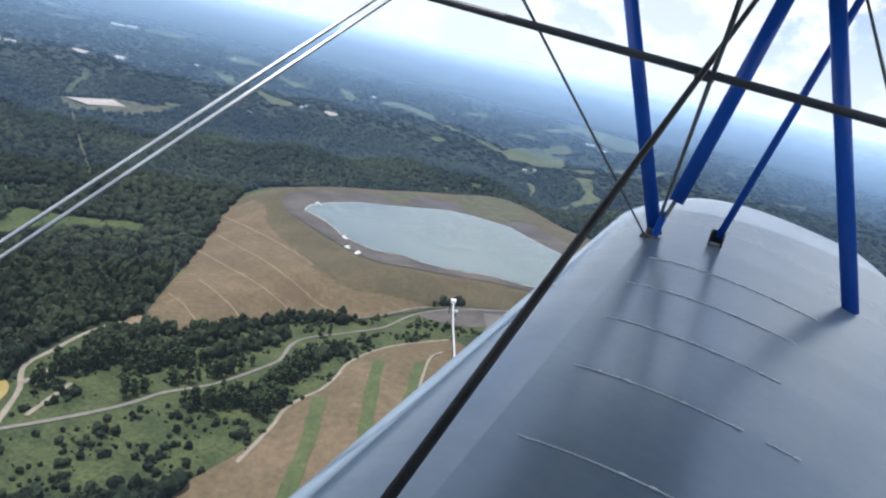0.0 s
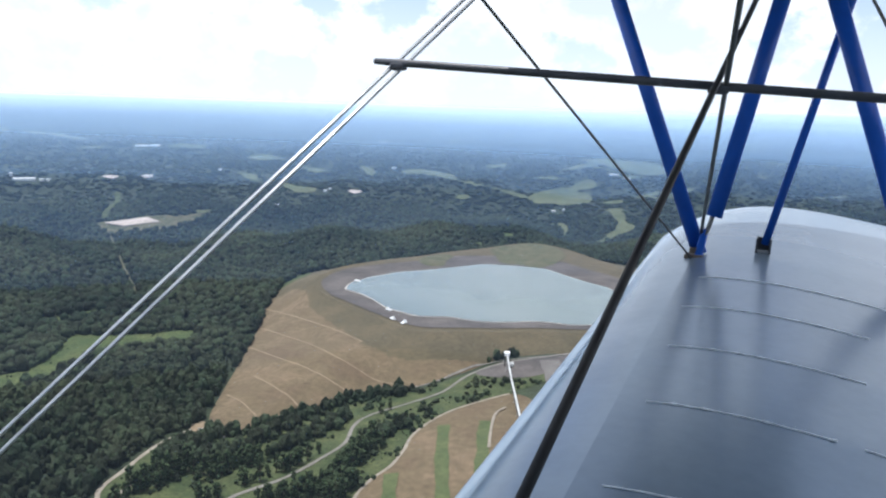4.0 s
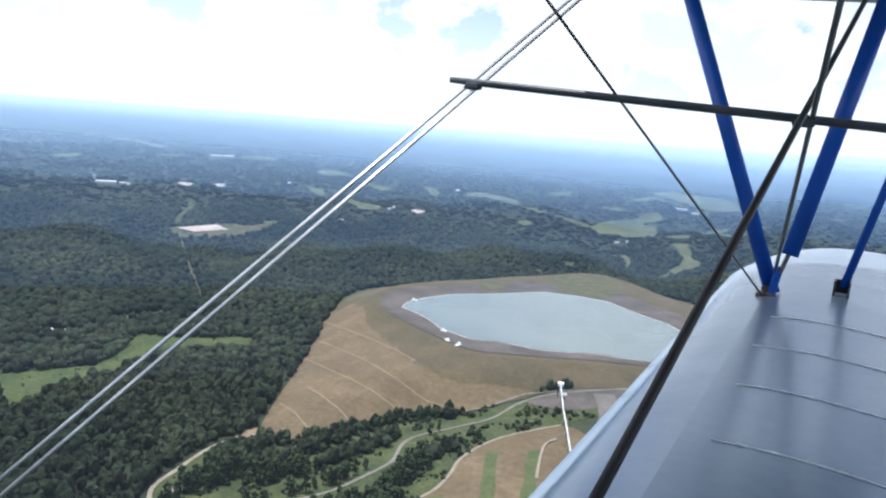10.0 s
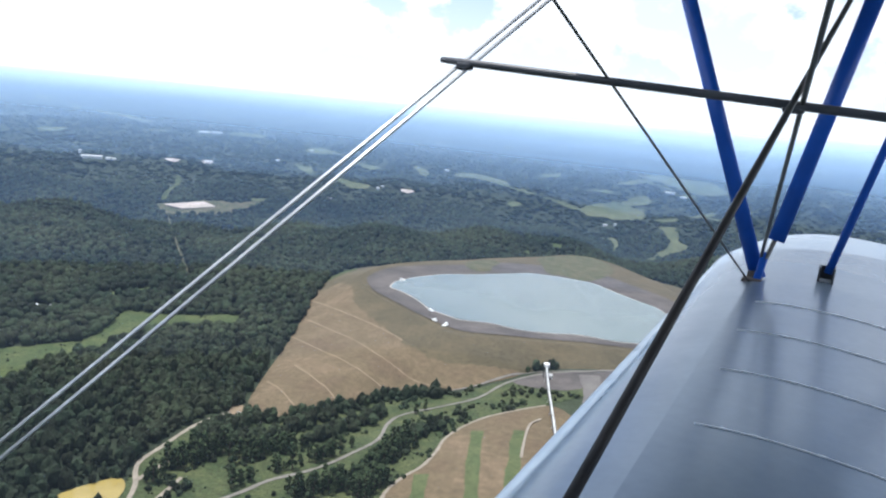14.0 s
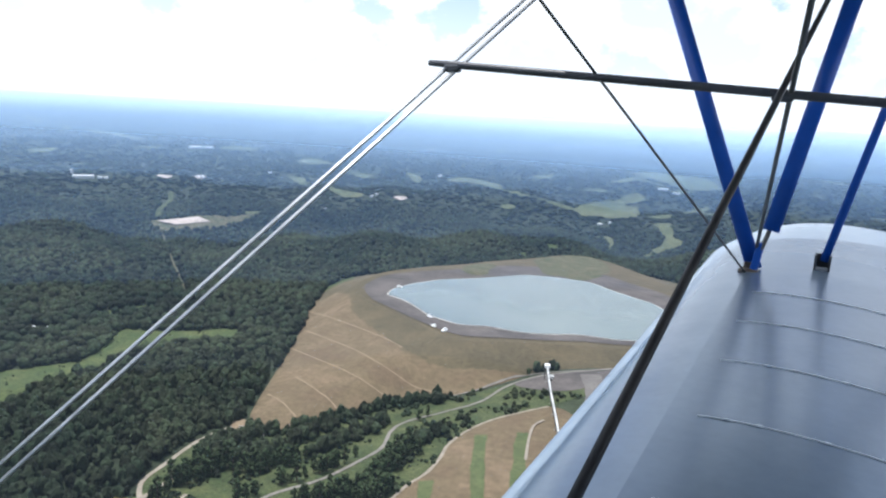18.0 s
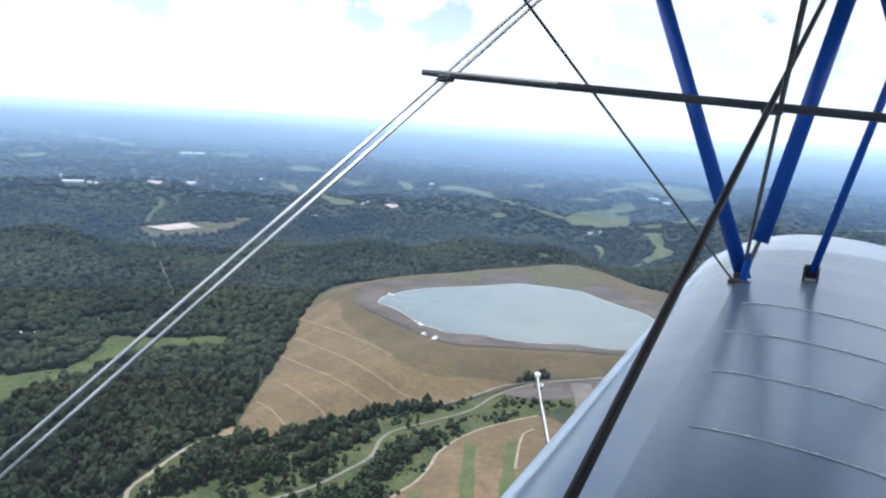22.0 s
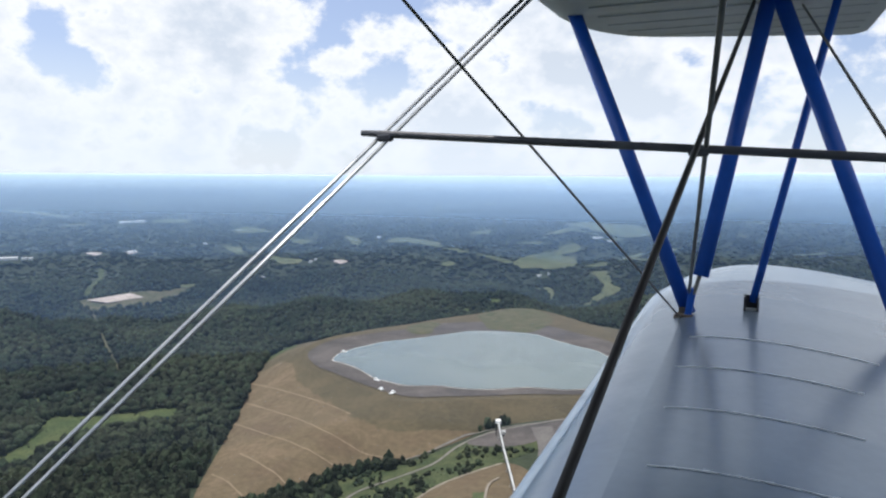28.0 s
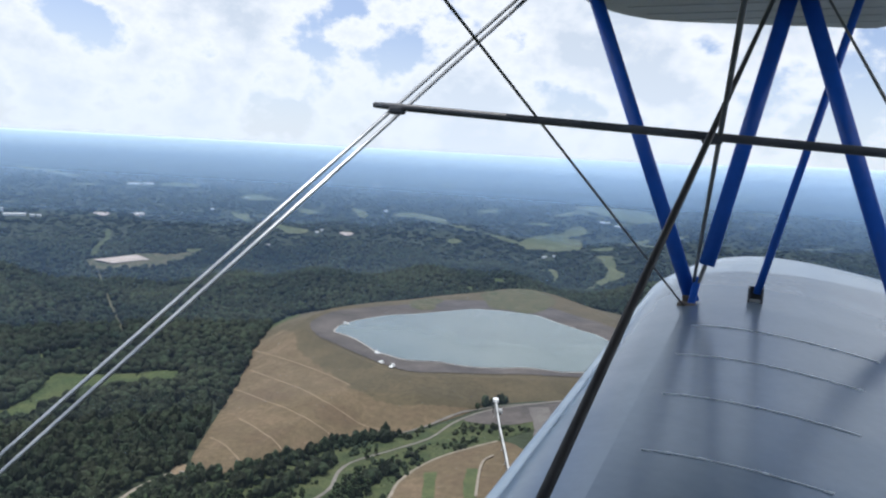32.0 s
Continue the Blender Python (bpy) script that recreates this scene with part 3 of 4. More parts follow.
patch("glade", [(-1085, 614), (-1057, 664), (-1046, 732), (-1039, 744), (-1016, 694), (-1041, 644)], M_GRASS, 1.0, 25, label="small green glade in the woods", category="meadow", wobble=10)
patch("ochre_pond", [(-597, 306), (-595, 330), (-587, 349), (-570, 341), (-560, 318), (-580, 296)], M_POND, 1.2, 20, label="small ochre yellow treatment pond", category="pond")
patch("pad_cut", [(-1725, 1308), (-1805, 1325), (-1716, 1428), (-1668, 1500), (-1657, 1612), (-1645, 1580), (-1630, 1420), (-1685, 1328)], M_DRYSCRUB, 3.0, 30, label="mown ground round the pale pad", category="clearing")
patch("well_pad", [(-1782, 1334), (-1708, 1412), (-1666, 1419), (-1717, 1344)], M_PAD, 7.0, 8, steps=1, label="pale levelled gravel pad in the forest", category="pad")
ribbon("power_cut", [(-2040, 1596), (-1928, 1498), (-1858, 1405), (-1814, 1363)], 14, M_SCRUB, 3.0, "grassy cut through the woods", "clearing")
ribbon("scrub_cut", [(-1761, 1321), (-1652, 1255), (-1470, 1115), (-1291, 978), (-1148, 878), (-1059, 811)], 4, M_DRYSCRUB, 2.5, "scrubby cut down the wooded hill", "clearing", clear=3.0)
PASTURES = [[(-971, 3162), (-934, 3310), (-797, 3264), (-657, 3292), (-592, 3128), (-653, 3030), (-829, 3092)],
            [(-990, 2514), (-930, 2729), (-870, 2861), (-815, 2805), (-867, 2744), (-790, 2669), (-793, 2417), (-876, 2429), (-944, 2449)],
            [(-696, 2418), (-635, 2437), (-592, 2315), (-551, 2276), (-576, 2202), (-611, 2040), (-626, 1974), (-619, 2134), (-611, 2248), (-646, 2355)],
            [(-818, 2205), (-760, 2195), (-729, 2144), (-713, 2038), (-761, 2155)], [(-1542, 2534), (-1512, 2696), (-1432, 2698), (-1274, 2485), (-1359, 2499)],
            [(-1267, 2470), (-1201, 2469), (-1152, 2449), (-1209, 2438)], [(-1113, 2455), (-1047, 2516), (-974, 2501), (-1051, 2472)],
            [(-1375, 2991), (-1302, 3064), (-1278, 2991)], [(-2042, 2145), (-1973, 2164), (-1892, 2090), (-1947, 2102)],
            [(-1800, 2089), (-1664, 2046), (-1569, 1993), (-1553, 1957), (-1635, 1962)]]
PASTURES += [[(-1750, 2552), (-1696, 2565), (-1648, 2515), (-1650, 2472)], [(-2266, 2463), (-2275, 2587), (-2070, 2500), (-2160, 2508)],
             [(-1952, 2420), (-1841, 2446), (-1858, 2372)], [(-2755, 2005), (-2714, 2084), (-2689, 2058)], [(-3215, 2088), (-3021, 2120), (-2868, 2153), (-2894, 2096), (-3080, 2050)],
             [(-3285, 2004), (-3242, 2041), (-3189, 1985)], [(-3438, 1968), (-3420, 2004), (-3382, 1975)], [(-1070, 2757), (-997, 2854), (-989, 2803)],
             [(-749, 2592), (-675, 2609), (-661, 2526)], [(-654, 2650), (-581, 2780), (-581, 2721)], [(-1677, 1546), (-1662, 1628), (-1654, 1560)],
             [(-1749, 3385), (-1709, 3436), (-1662, 3285)], [(-1552, 3591), (-1495, 3649), (-1480, 3573)]]
pr = random.Random(21)
for _ in range(40):                            # thin clearings scattered over the far country
    rr, aa = pr.uniform(2450, 4300), radians(pr.uniform(-64, 12))
    w, d, t = pr.uniform(20, 95) * rr / 3000, pr.uniform(8, 30) * rr / 3000, -aa + pr.uniform(-0.5, 0.5)
    PASTURES.append([(rr * math.sin(aa) + math.cos(t) * w * math.cos(k) - math.sin(t) * d * math.sin(k) * pr.uniform(0.5, 1.4), rr * math.cos(aa) + math.sin(t) * w * math.cos(k) + math.cos(t) * d * math.sin(k) * pr.uniform(0.5, 1.4)) for k in (0.2, 1.2, 2.3, 3.3, 4.4, 5.4)])
for q in PASTURES:
    patch("pasture", q, M_FARGRASS, 5.0, 50, wobble=12, label="light green pasture among distant woods", category="pasture")
# lawns, meadows, road and yard of the side valley
patch("lawn", [(-1220, 315), (-1286, 417), (-1309, 512), (-1267, 488), (-1222, 430), (-1202, 369), (-1212, 334)], M_GRASS, 1.2, 25, label="mown lawn round a house in the woods", category="lawn")
ribbon("driveway", [(-1215, 340), (-1219, 368), (-1250, 393), (-1267, 433)], 4, M_PALE, 2.2, "pale gravel driveway", "driveway")
patch("meadow", [(-1119, 273), (-1128, 353), (-1099, 408), (-1106, 350), (-1086, 284)], M_GRASS, 1.2, 25, label="bright green hay meadow among woods", category="meadow")
patch("meadow", [(-1050, 295), (-1060, 378), (-1024, 452), (-991, 432), (-995, 357)], M_GRASS, 1.2, 25, label="bright green hay meadow among woods", category="meadow")
ribbon("valley_road", [(-2466, 897), (-2393, 914), (-2163, 776), (-2001, 657), (-1948, 600), (-1865, 550), (-1590, 399), (-1504, 367), (-1400, 250)], 8, M_GRAVEL, 3.0, "pale two-lane road along the side valley")
patch("farm_yard", [(-2098, 673), (-2066, 701), (-2003, 654), (-2030, 626)], M_GRAVEL, 3.5, 30, label="grey gravel farm yard beside the road", category="yard")
for q in ([(-851, 1667), (-832, 1721), (-823, 1663)], [(-818, 1791), (-778, 1792), (-776, 1747)], [(-1350, 1700), (-1320, 1740), (-1300, 1690)]):
    patch("glade", q, M_GRASS, 3.0, 30, label="small green glade in the woods", category="meadow")
for q in ([(-2192, 1822), (-2212, 1882), (-2180, 1860), (-2170, 1815)], [(-2208, 1676), (-2183, 1718), (-2159, 1675)], [(-1440, 1990), (-1405, 2030), (-1410, 1985)]):
    patch("bare_pad", q, M_PAD, 4.0, 30, label="bare pale soil clearing on a wooded ridge", category="clearing", wobble=6)
BUILDINGS = ((-2319, 1476, 74, 18, 8), (-2384, 1477, 9, 9, 20), (-2298, 1521, 16, 12, 6), (-2290, 1537, 14, 12, 6), (-2189, 1847, 26, 16, 8), (-2268, 2502, 14, 12, 6), (-1514, 1972, 12, 10, 6), (-1508, 1990, 10, 8, 5),
             (-1988, 3137, 44, 16, 7), (-1628, 2621, 16, 12, 6), (-785, 2967, 46, 15, 7), (-728, 2950, 30, 14, 6), (-843, 2345, 16, 10, 5), (-811, 2351, 9, 8, 5), (-1574, 1799, 12, 9, 5), (-1663, 3479, 20, 12, 6), (-2109, 2122, 14, 10, 5),
             (-2656, 2235, 62, 18, 6), (-2620, 2275, 48, 18, 6), (-1045, 548, 9, 8, 4), (-1030, 566, 8, 7, 4))
for x, y, w, d, h in BUILDINGS:                # each stands in a small clearing
    OPEN.append(np.array([(x + (w * 0.5 + 12) * math.cos(a), y + (w * 0.5 + 12) * math.sin(a)) for a in np.linspace(0, 2 * math.pi, 9)[:-1]]))
OPEN.append(np.array([(-430, 760), (-330, 880), (-240, 1000), (-100, 1100), (-100, 560), (-340, 560)]))


# ---- woods ----
def crown_shape(sub, seed):
    """A lumpy tree crown of radius 1, flat below."""
    bm = bmesh.new()
    bmesh.ops.create_icosphere(bm, subdivisions=sub, radius=1)
    for v in bm.verts:
        k = 1 + 0.48 * noise.noise(v.co * 1.5 + Vector((seed * 7.1, 0, 0))) + 0.30 * noise.noise(v.co * 3.4 + Vector((0, seed * 3.3, 0)))
        v.co *= k
        v.co.z = v.co.z * (1.0 if v.co.z > 0 else 0.75) * 1.05
    vs = np.array([v.co[:] for v in bm.verts])
    fs = np.array([[v.index for v in f.verts] for f in bm.faces])
    bm.free()
    return vs, fs


def woods(name, x, y, size, sub, flat, label, rng, sink=0.35):
    shapes = [crown_shape(sub, s) for s in range(5)]
    z = ground(x, y) + size * flat * (1 - sink) + size * 0.35
    which = rng.integers(0, 5, len(x))
    turn = rng.uniform(0, 6.283, len(x))
    tall = rng.uniform(0.7, 1.5, len(x)) * flat
    allv, allf, base = [], [], 0
    for k, (vs, fs) in enumerate(shapes):
        i = np.nonzero(which == k)[0]
        c, s = np.cos(turn[i])[:, None], np.sin(turn[i])[:, None]
        vx = (vs[:, 0] * c - vs[:, 1] * s) * size[i, None] + x[i, None]
        vy = (vs[:, 0] * s + vs[:, 1] * c) * size[i, None] + y[i, None]
        vz = vs[:, 2] * size[i, None] * tall[i, None] + z[i, None]
        allv.append(np.stack([vx, vy, vz], 2).reshape(-1, 3))
        allf.append((fs[None] + (np.arange(len(i)) * len(vs))[:, None, None] + base).reshape(-1, 3))
        base += len(i) * len(vs)
    v, f = np.concatenate(allv), np.concatenate(allf)
    me = bpy.data.meshes.new(name)
    me.vertices.add(len(v)), me.loops.add(len(f) * 3), me.polygons.add(len(f))
    me.vertices.foreach_set("co", v.astype(np.float32).ravel())
    me.loops.foreach_set("vertex_index", f.astype(np.int32).ravel())
    me.polygons.foreach_set("loop_start", np.arange(0, len(f) * 3, 3, dtype=np.int32))
    me.polygons.foreach_set("use_smooth", np.full(len(f), sub < 2))
    me.update(calc_edges=True)
    me.materials.append(M_CROWN)
    return tagged(new(name, me), label, "forest", kind="stuff")


def open_land(x, y):
    hit = np.zeros(len(x), bool)
    for edge in OPEN:
        hit |= inside(x, y, edge)
    for line, w in LINES:
        hit |= near_line(x, y, line, w)
    return hit


def scatter(rng, count, r0, r1, a0=-74, a1=20):
    r = np.sqrt(rng.uniform(r0 * r0, r1 * r1, count))
    a = np.radians(rng.uniform(a0, a1, count))
    return r * np.sin(a), r * np.cos(a)


def thin(x, y, rng):
    """Woods stand thicker and thinner from place to place."""
    n = np.sin(x * .021 + 1.1 * np.sin(y * .013)) + np.sin(y * .027 + 1.3 * np.sin(x * .017)) + .7 * np.sin((x + y) * .051)
    return rng.random(len(x)) < 0.92 + 0.22 * n


rng = np.random.default_rng(5)
x, y = scatter(rng, 31000, 330, 1000, -70, 8)
ok = ~open_land(x, y) & (x < -200) & thin(x, y, rng)
woods("near_woods", x[ok], y[ok], 1.7 + 4.0 * rng.random(ok.sum()) ** 2.0, 2, 1.35, "dense dark green broadleaf woods", rng, 0.45)
x, y = scatter(rng, 70000, 1000, 2400, -72, 14)
ok = ~open_land(x, y)
woods("middle_woods", x[ok], y[ok], 3.6 + 4.2 * rng.random(ok.sum()) ** 1.6, 1, 0.95, "dense green broadleaf woods on rolling hills", rng, 0.5)
x, y = scatter(rng, 36000, 2400, 4520, -72, 14)
ok = ~open_land(x, y)
woods("far_woods", x[ok], y[ok], 5.5 + 7.0 * rng.random(ok.sum()) ** 1.5, 1, 0.36, "distant hazy blue green woods", rng, 1.0)

# ---- shrubs and hedgerows in the valley ----
x, y = rng.uniform(-620, -340, 5200), rng.uniform(250, 810, 5200)
ok = inside(x, y, smooth_line(VALLEY, 5, closed=True)) & (np.sin(x * .11 + y * .05) + np.sin(y * .13 - x * .04 + 1) + rng.normal(0, .5, 5200) > -0.15)
for line, w in LINES:
    ok &= ~near_line(x, y, line, w - 4)
ok &= ~inside(x, y, [(-445, 735), (-430, 790), (-370, 825), (-330, 850), (-320, 790), (-361, 740), (-384, 722), (-415, 724)])
woods("valley_shrubs", x[ok], y[ok], 0.7 + 2.6 * rng.random(ok.sum()) ** 2.2, 2, 0.9, "low green shrubs in rough grass", rng)
x, y = rng.uniform(-950, -830, 900), rng.uniform(320, 750, 900)
ok = inside(x, y, smooth_line([(-900, 470), (-938, 605), (-872, 740), (-874, 579), (-842, 420), (-918, 360)], 5, closed=True))
woods("meadow_shrubs", x[ok][:45], y[ok][:45], rng.uniform(0.6, 1.6, len(x[ok][:45])), 1, 0.9, "scattered low shrubs in a meadow", rng)


def tree(seed, tall, wide):
    """A broadleaf tree: trunk with limbs, crown of many leafy clumps."""
    r = random.Random(seed)
    ob = tagged(new("tree"), "dark green broadleaf tree beside the valley road", "tree", "trees along the valley")
    bm = bmesh.new()
    rings = []
    for z, w in ((-0.6, 0.045), (0.0, 0.034), (tall * 0.3, 0.026), (tall * 0.6, 0.014), (tall * 0.85, 0.004)):
        rings.append([bm.verts.new((math.cos(a) * w * tall + 0.03 * z * r.uniform(-1, 1), math.sin(a) * w * tall, z)) for a in np.linspace(0, 2 * math.pi, 7)[:-1]])
    for p, q in zip(rings, rings[1:]):
        for i in range(6):
            bm.faces.new((p[i], p[(i + 1) % 6], q[(i + 1) % 6], q[i]))
    for k in range(5):
        a = k * 1.26 + r.random()
        z = tall * (0.3 + 0.07 * k)
        bar(bm, (0, 0, z), (math.cos(a) * wide * 0.7, math.sin(a) * wide * 0.7, z + tall * 0.18), tall * 0.014, None, 5)
    part("trunk", bm, M_BARK, ob)
    vs, fs, base = [], [], 0
    for k in range(46):
        a, u = r.uniform(0, 6.283), r.random()
        z = tall * (0.22 + 0.74 * u)
        reach_out = wide * math.sqrt(max(0.05, 1 - ((u - 0.35) / 0.7) ** 2)) * r.uniform(0.35, 0.95)
        s = wide * r.uniform(0.18, 0.36)
        cv, cf = crown_shape(1, seed * 31 + k)
        vs.append(cv * np.array([s, s, s * 1.05]) + np.array([math.cos(a) * reach_out, math.sin(a) * reach_out, z]))
        fs.append(cf + base)
        base += len(cv)
    mesh_object("crown", np.concatenate(vs), np.concatenate(fs).tolist(), M_HEDGE, ob)
    return ob


def row_of_trees(line, count, spread, r):
    """Places of the trees along a line: x, y, size."""
    line = smooth_line(line, 8)
    for _ in range(count):
        k = r.random() * (len(line) - 1)
        i = int(k)
        x, y = line[i] + (line[i + 1] - line[i]) * (k - i)
        x, y = x + r.gauss(0, spread), y + r.gauss(0, spread)
        yield x, y, 0.6 + 0.85 * r.random() ** 1.3


kinds = [tree(1, 13, 3.0), tree(2, 15, 3.2), tree(3, 11, 3.2), tree(4, 14, 2.5)]
for ob, (x, y) in zip(kinds, ((-477, 600), (-437, 578), (-530, 590), (-474, 612))):
    ob.location = (x, y, float(ground(x, y)))
r = random.Random(11)
places = []
ROWS_OF_TREES = (([(-612, 462), (-602, 478)], 12, 3.0), ([(-564, 448), (-551, 483), (-548, 518), (-543, 547)], 60, 3.4), ([(-544, 428), (-527, 464), (-514, 508), (-507, 551), (-507, 580)], 84, 3.8),
                 ([(-510, 395), (-498, 425), (-487, 461), (-475, 490), (-471, 519)], 74, 4.4), ([(-544, 555), (-539, 594), (-531, 623), (-520, 640), (-502, 657), (-483, 654)], 62, 2.8),
                 ([(-431, 443), (-433, 465), (-436, 485), (-439, 514), (-443, 549), (-435, 577)], 90, 4.6), ([(-468, 411), (-451, 430), (-424, 438), (-418, 450)], 50, 5.5),
                 ([(-594, 431), (-599, 448), (-590, 466), (-592, 489)], 46, 6.0), ([(-568, 354), (-573, 384), (-570, 410), (-568, 438)], 50, 6.5), ([(-477, 600), (-472, 616)], 3, 1.0))
for line, n, s in ROWS_OF_TREES:
    places += row_of_trees(line, int(n * 1.45), s, r)
px, py = np.array([q[0] for q in places]), np.array([q[1] for q in places])
clash = np.zeros(len(places), bool)
for line, w in LINES:
    clash |= near_line(px, py, line, min(w, 9.0))
places = [q for q, c in zip(places, clash) if not c]
places.sort(key=lambda q: math.hypot(q[0] + 140, q[1] - 22))
for x, y, s in places[:285]:
    copy_thing(r.choice(kinds), pose(x, y, float(ground(x, y)), 0, 0, r.uniform(0, 360))).scale = (s, s, s * r.uniform(0.9, 1.2))
x, y, s = np.array(places[285:]).T             # the farther trees of the rows
woods("hedgerow_trees", x, y, s * 3.6, 2, 1.25, "rows of dark green trees below the dam", rng)


# ---- haze, imitated by tinted see-through sheets ----
# each sheet tints the land behind it; the nearest only lifts the darks
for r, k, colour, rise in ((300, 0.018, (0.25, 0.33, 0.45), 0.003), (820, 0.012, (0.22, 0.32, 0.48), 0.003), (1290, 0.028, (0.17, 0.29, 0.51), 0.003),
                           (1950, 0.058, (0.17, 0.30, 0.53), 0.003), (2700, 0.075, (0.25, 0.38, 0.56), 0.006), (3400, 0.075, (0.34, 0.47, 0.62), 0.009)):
    a = np.linspace(0, 2 * math.pi, 97)[:-1]
    zs = (-420, -200, -100, -50, 0, 50, 100, 150, 200)
    v = [(r * math.sin(t), r * math.cos(t), z) for z in zs for t in a]
    f = [(j * 96 + i, j * 96 + (i + 1) % 96, (j + 1) * 96 + (i + 1) % 96, (j + 1) * 96 + i) for j in range(len(zs) - 1) for i in range(96)]
    veil = mesh_object("haze", v, f, haze_tint_material("haze", k, (-0.008 if r < 2500 else 0.002) * r, rise * r, colour, r))
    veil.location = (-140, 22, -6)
    tagged(veil, "tinted see-through sheet standing in for blue haze", "haze", kind="structure")


def haze_tint_sheet(near=2150.0, far=4746.0):
    """A tinted sheet that paints haze over the far country, denser towards the skyline."""
    rad, seg = np.linspace(near, far, 60), 192
    ang = np.linspace(0, 2 * math.pi, seg, endpoint=False)
    v = []
    for r in rad:
        x, y = r * np.sin(ang) - 140, r * np.cos(ang) + 22
        z = -300 + 28 * ease(x, -560, -330) * ease(y, 300, 520) + (294 + 118 * np.clip(y / (r + 1), -0.2, 1)) * max(r - 2050, 0) ** 1.32 / 2698 ** 1.32
        z = z + 62 * (1 - .62 * ease(r, 2000, 3700) - .38 * ease(r, 3900, 4600)) + 24 - 16 * (r - near) / (far - near)
        v += list(zip(r * np.sin(ang), r * np.cos(ang), z))
    f = [(j * seg + i, j * seg + (i + 1) % seg, (j + 1) * seg + (i + 1) % seg, (j + 1) * seg + i) for j in range(len(rad) - 1) for i in range(seg)]
    mat = haze_tint_material("haze_tint_sheet", 1.0, 900, 1000, (0.5, 0.6, 0.7), far)
    n, l = mat.node_tree.nodes, mat.node_tree.links
    mix, bank = n["Mix Shader"], n["Math.001"]
    place, flat, size = n["Texture Coordinate"], n.new("ShaderNodeVectorMath"), n.new("ShaderNodeVectorMath")
    flat.operation, size.operation = "MULTIPLY", "LENGTH"
    flat.inputs[1].default_value = (1, 1, 0)
    l.new(place.outputs["Object"], flat.inputs[0]), l.new(flat.outputs[0], size.inputs[0])
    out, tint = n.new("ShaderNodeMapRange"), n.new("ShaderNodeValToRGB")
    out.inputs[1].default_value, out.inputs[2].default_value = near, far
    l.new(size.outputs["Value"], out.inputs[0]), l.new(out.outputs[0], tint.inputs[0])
    # haze put into the sheet's colour: deep blue near, paler far out
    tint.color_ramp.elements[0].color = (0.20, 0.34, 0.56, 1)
    tint.color_ramp.elements[1].color = HAZE_TINT_FAR
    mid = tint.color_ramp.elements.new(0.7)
    mid.color = HAZE_TINT_MID
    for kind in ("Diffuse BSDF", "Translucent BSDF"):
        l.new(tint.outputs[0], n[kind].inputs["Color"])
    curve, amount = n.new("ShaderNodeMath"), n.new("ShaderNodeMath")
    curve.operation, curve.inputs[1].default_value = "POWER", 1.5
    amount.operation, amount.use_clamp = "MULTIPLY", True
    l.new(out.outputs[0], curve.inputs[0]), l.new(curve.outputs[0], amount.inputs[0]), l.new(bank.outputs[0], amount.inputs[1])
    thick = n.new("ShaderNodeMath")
    thick.operation, thick.inputs[1].default_value = "MULTIPLY", HAZE_OPACITY
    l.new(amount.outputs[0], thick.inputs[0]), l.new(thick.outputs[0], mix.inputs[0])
    veil = mesh_object("haze_tint_sheet", v, f, mat)
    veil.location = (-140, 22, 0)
    tagged(veil, "tinted sheet painting pale blue haze towards the skyline", "haze", kind="structure")


HAZE_OPACITY, HAZE_TINT_MID, HAZE_TINT_FAR = 0.84, (0.32, 0.46, 0.66, 1), (0.45, 0.58, 0.74, 1)
haze_tint_sheet()


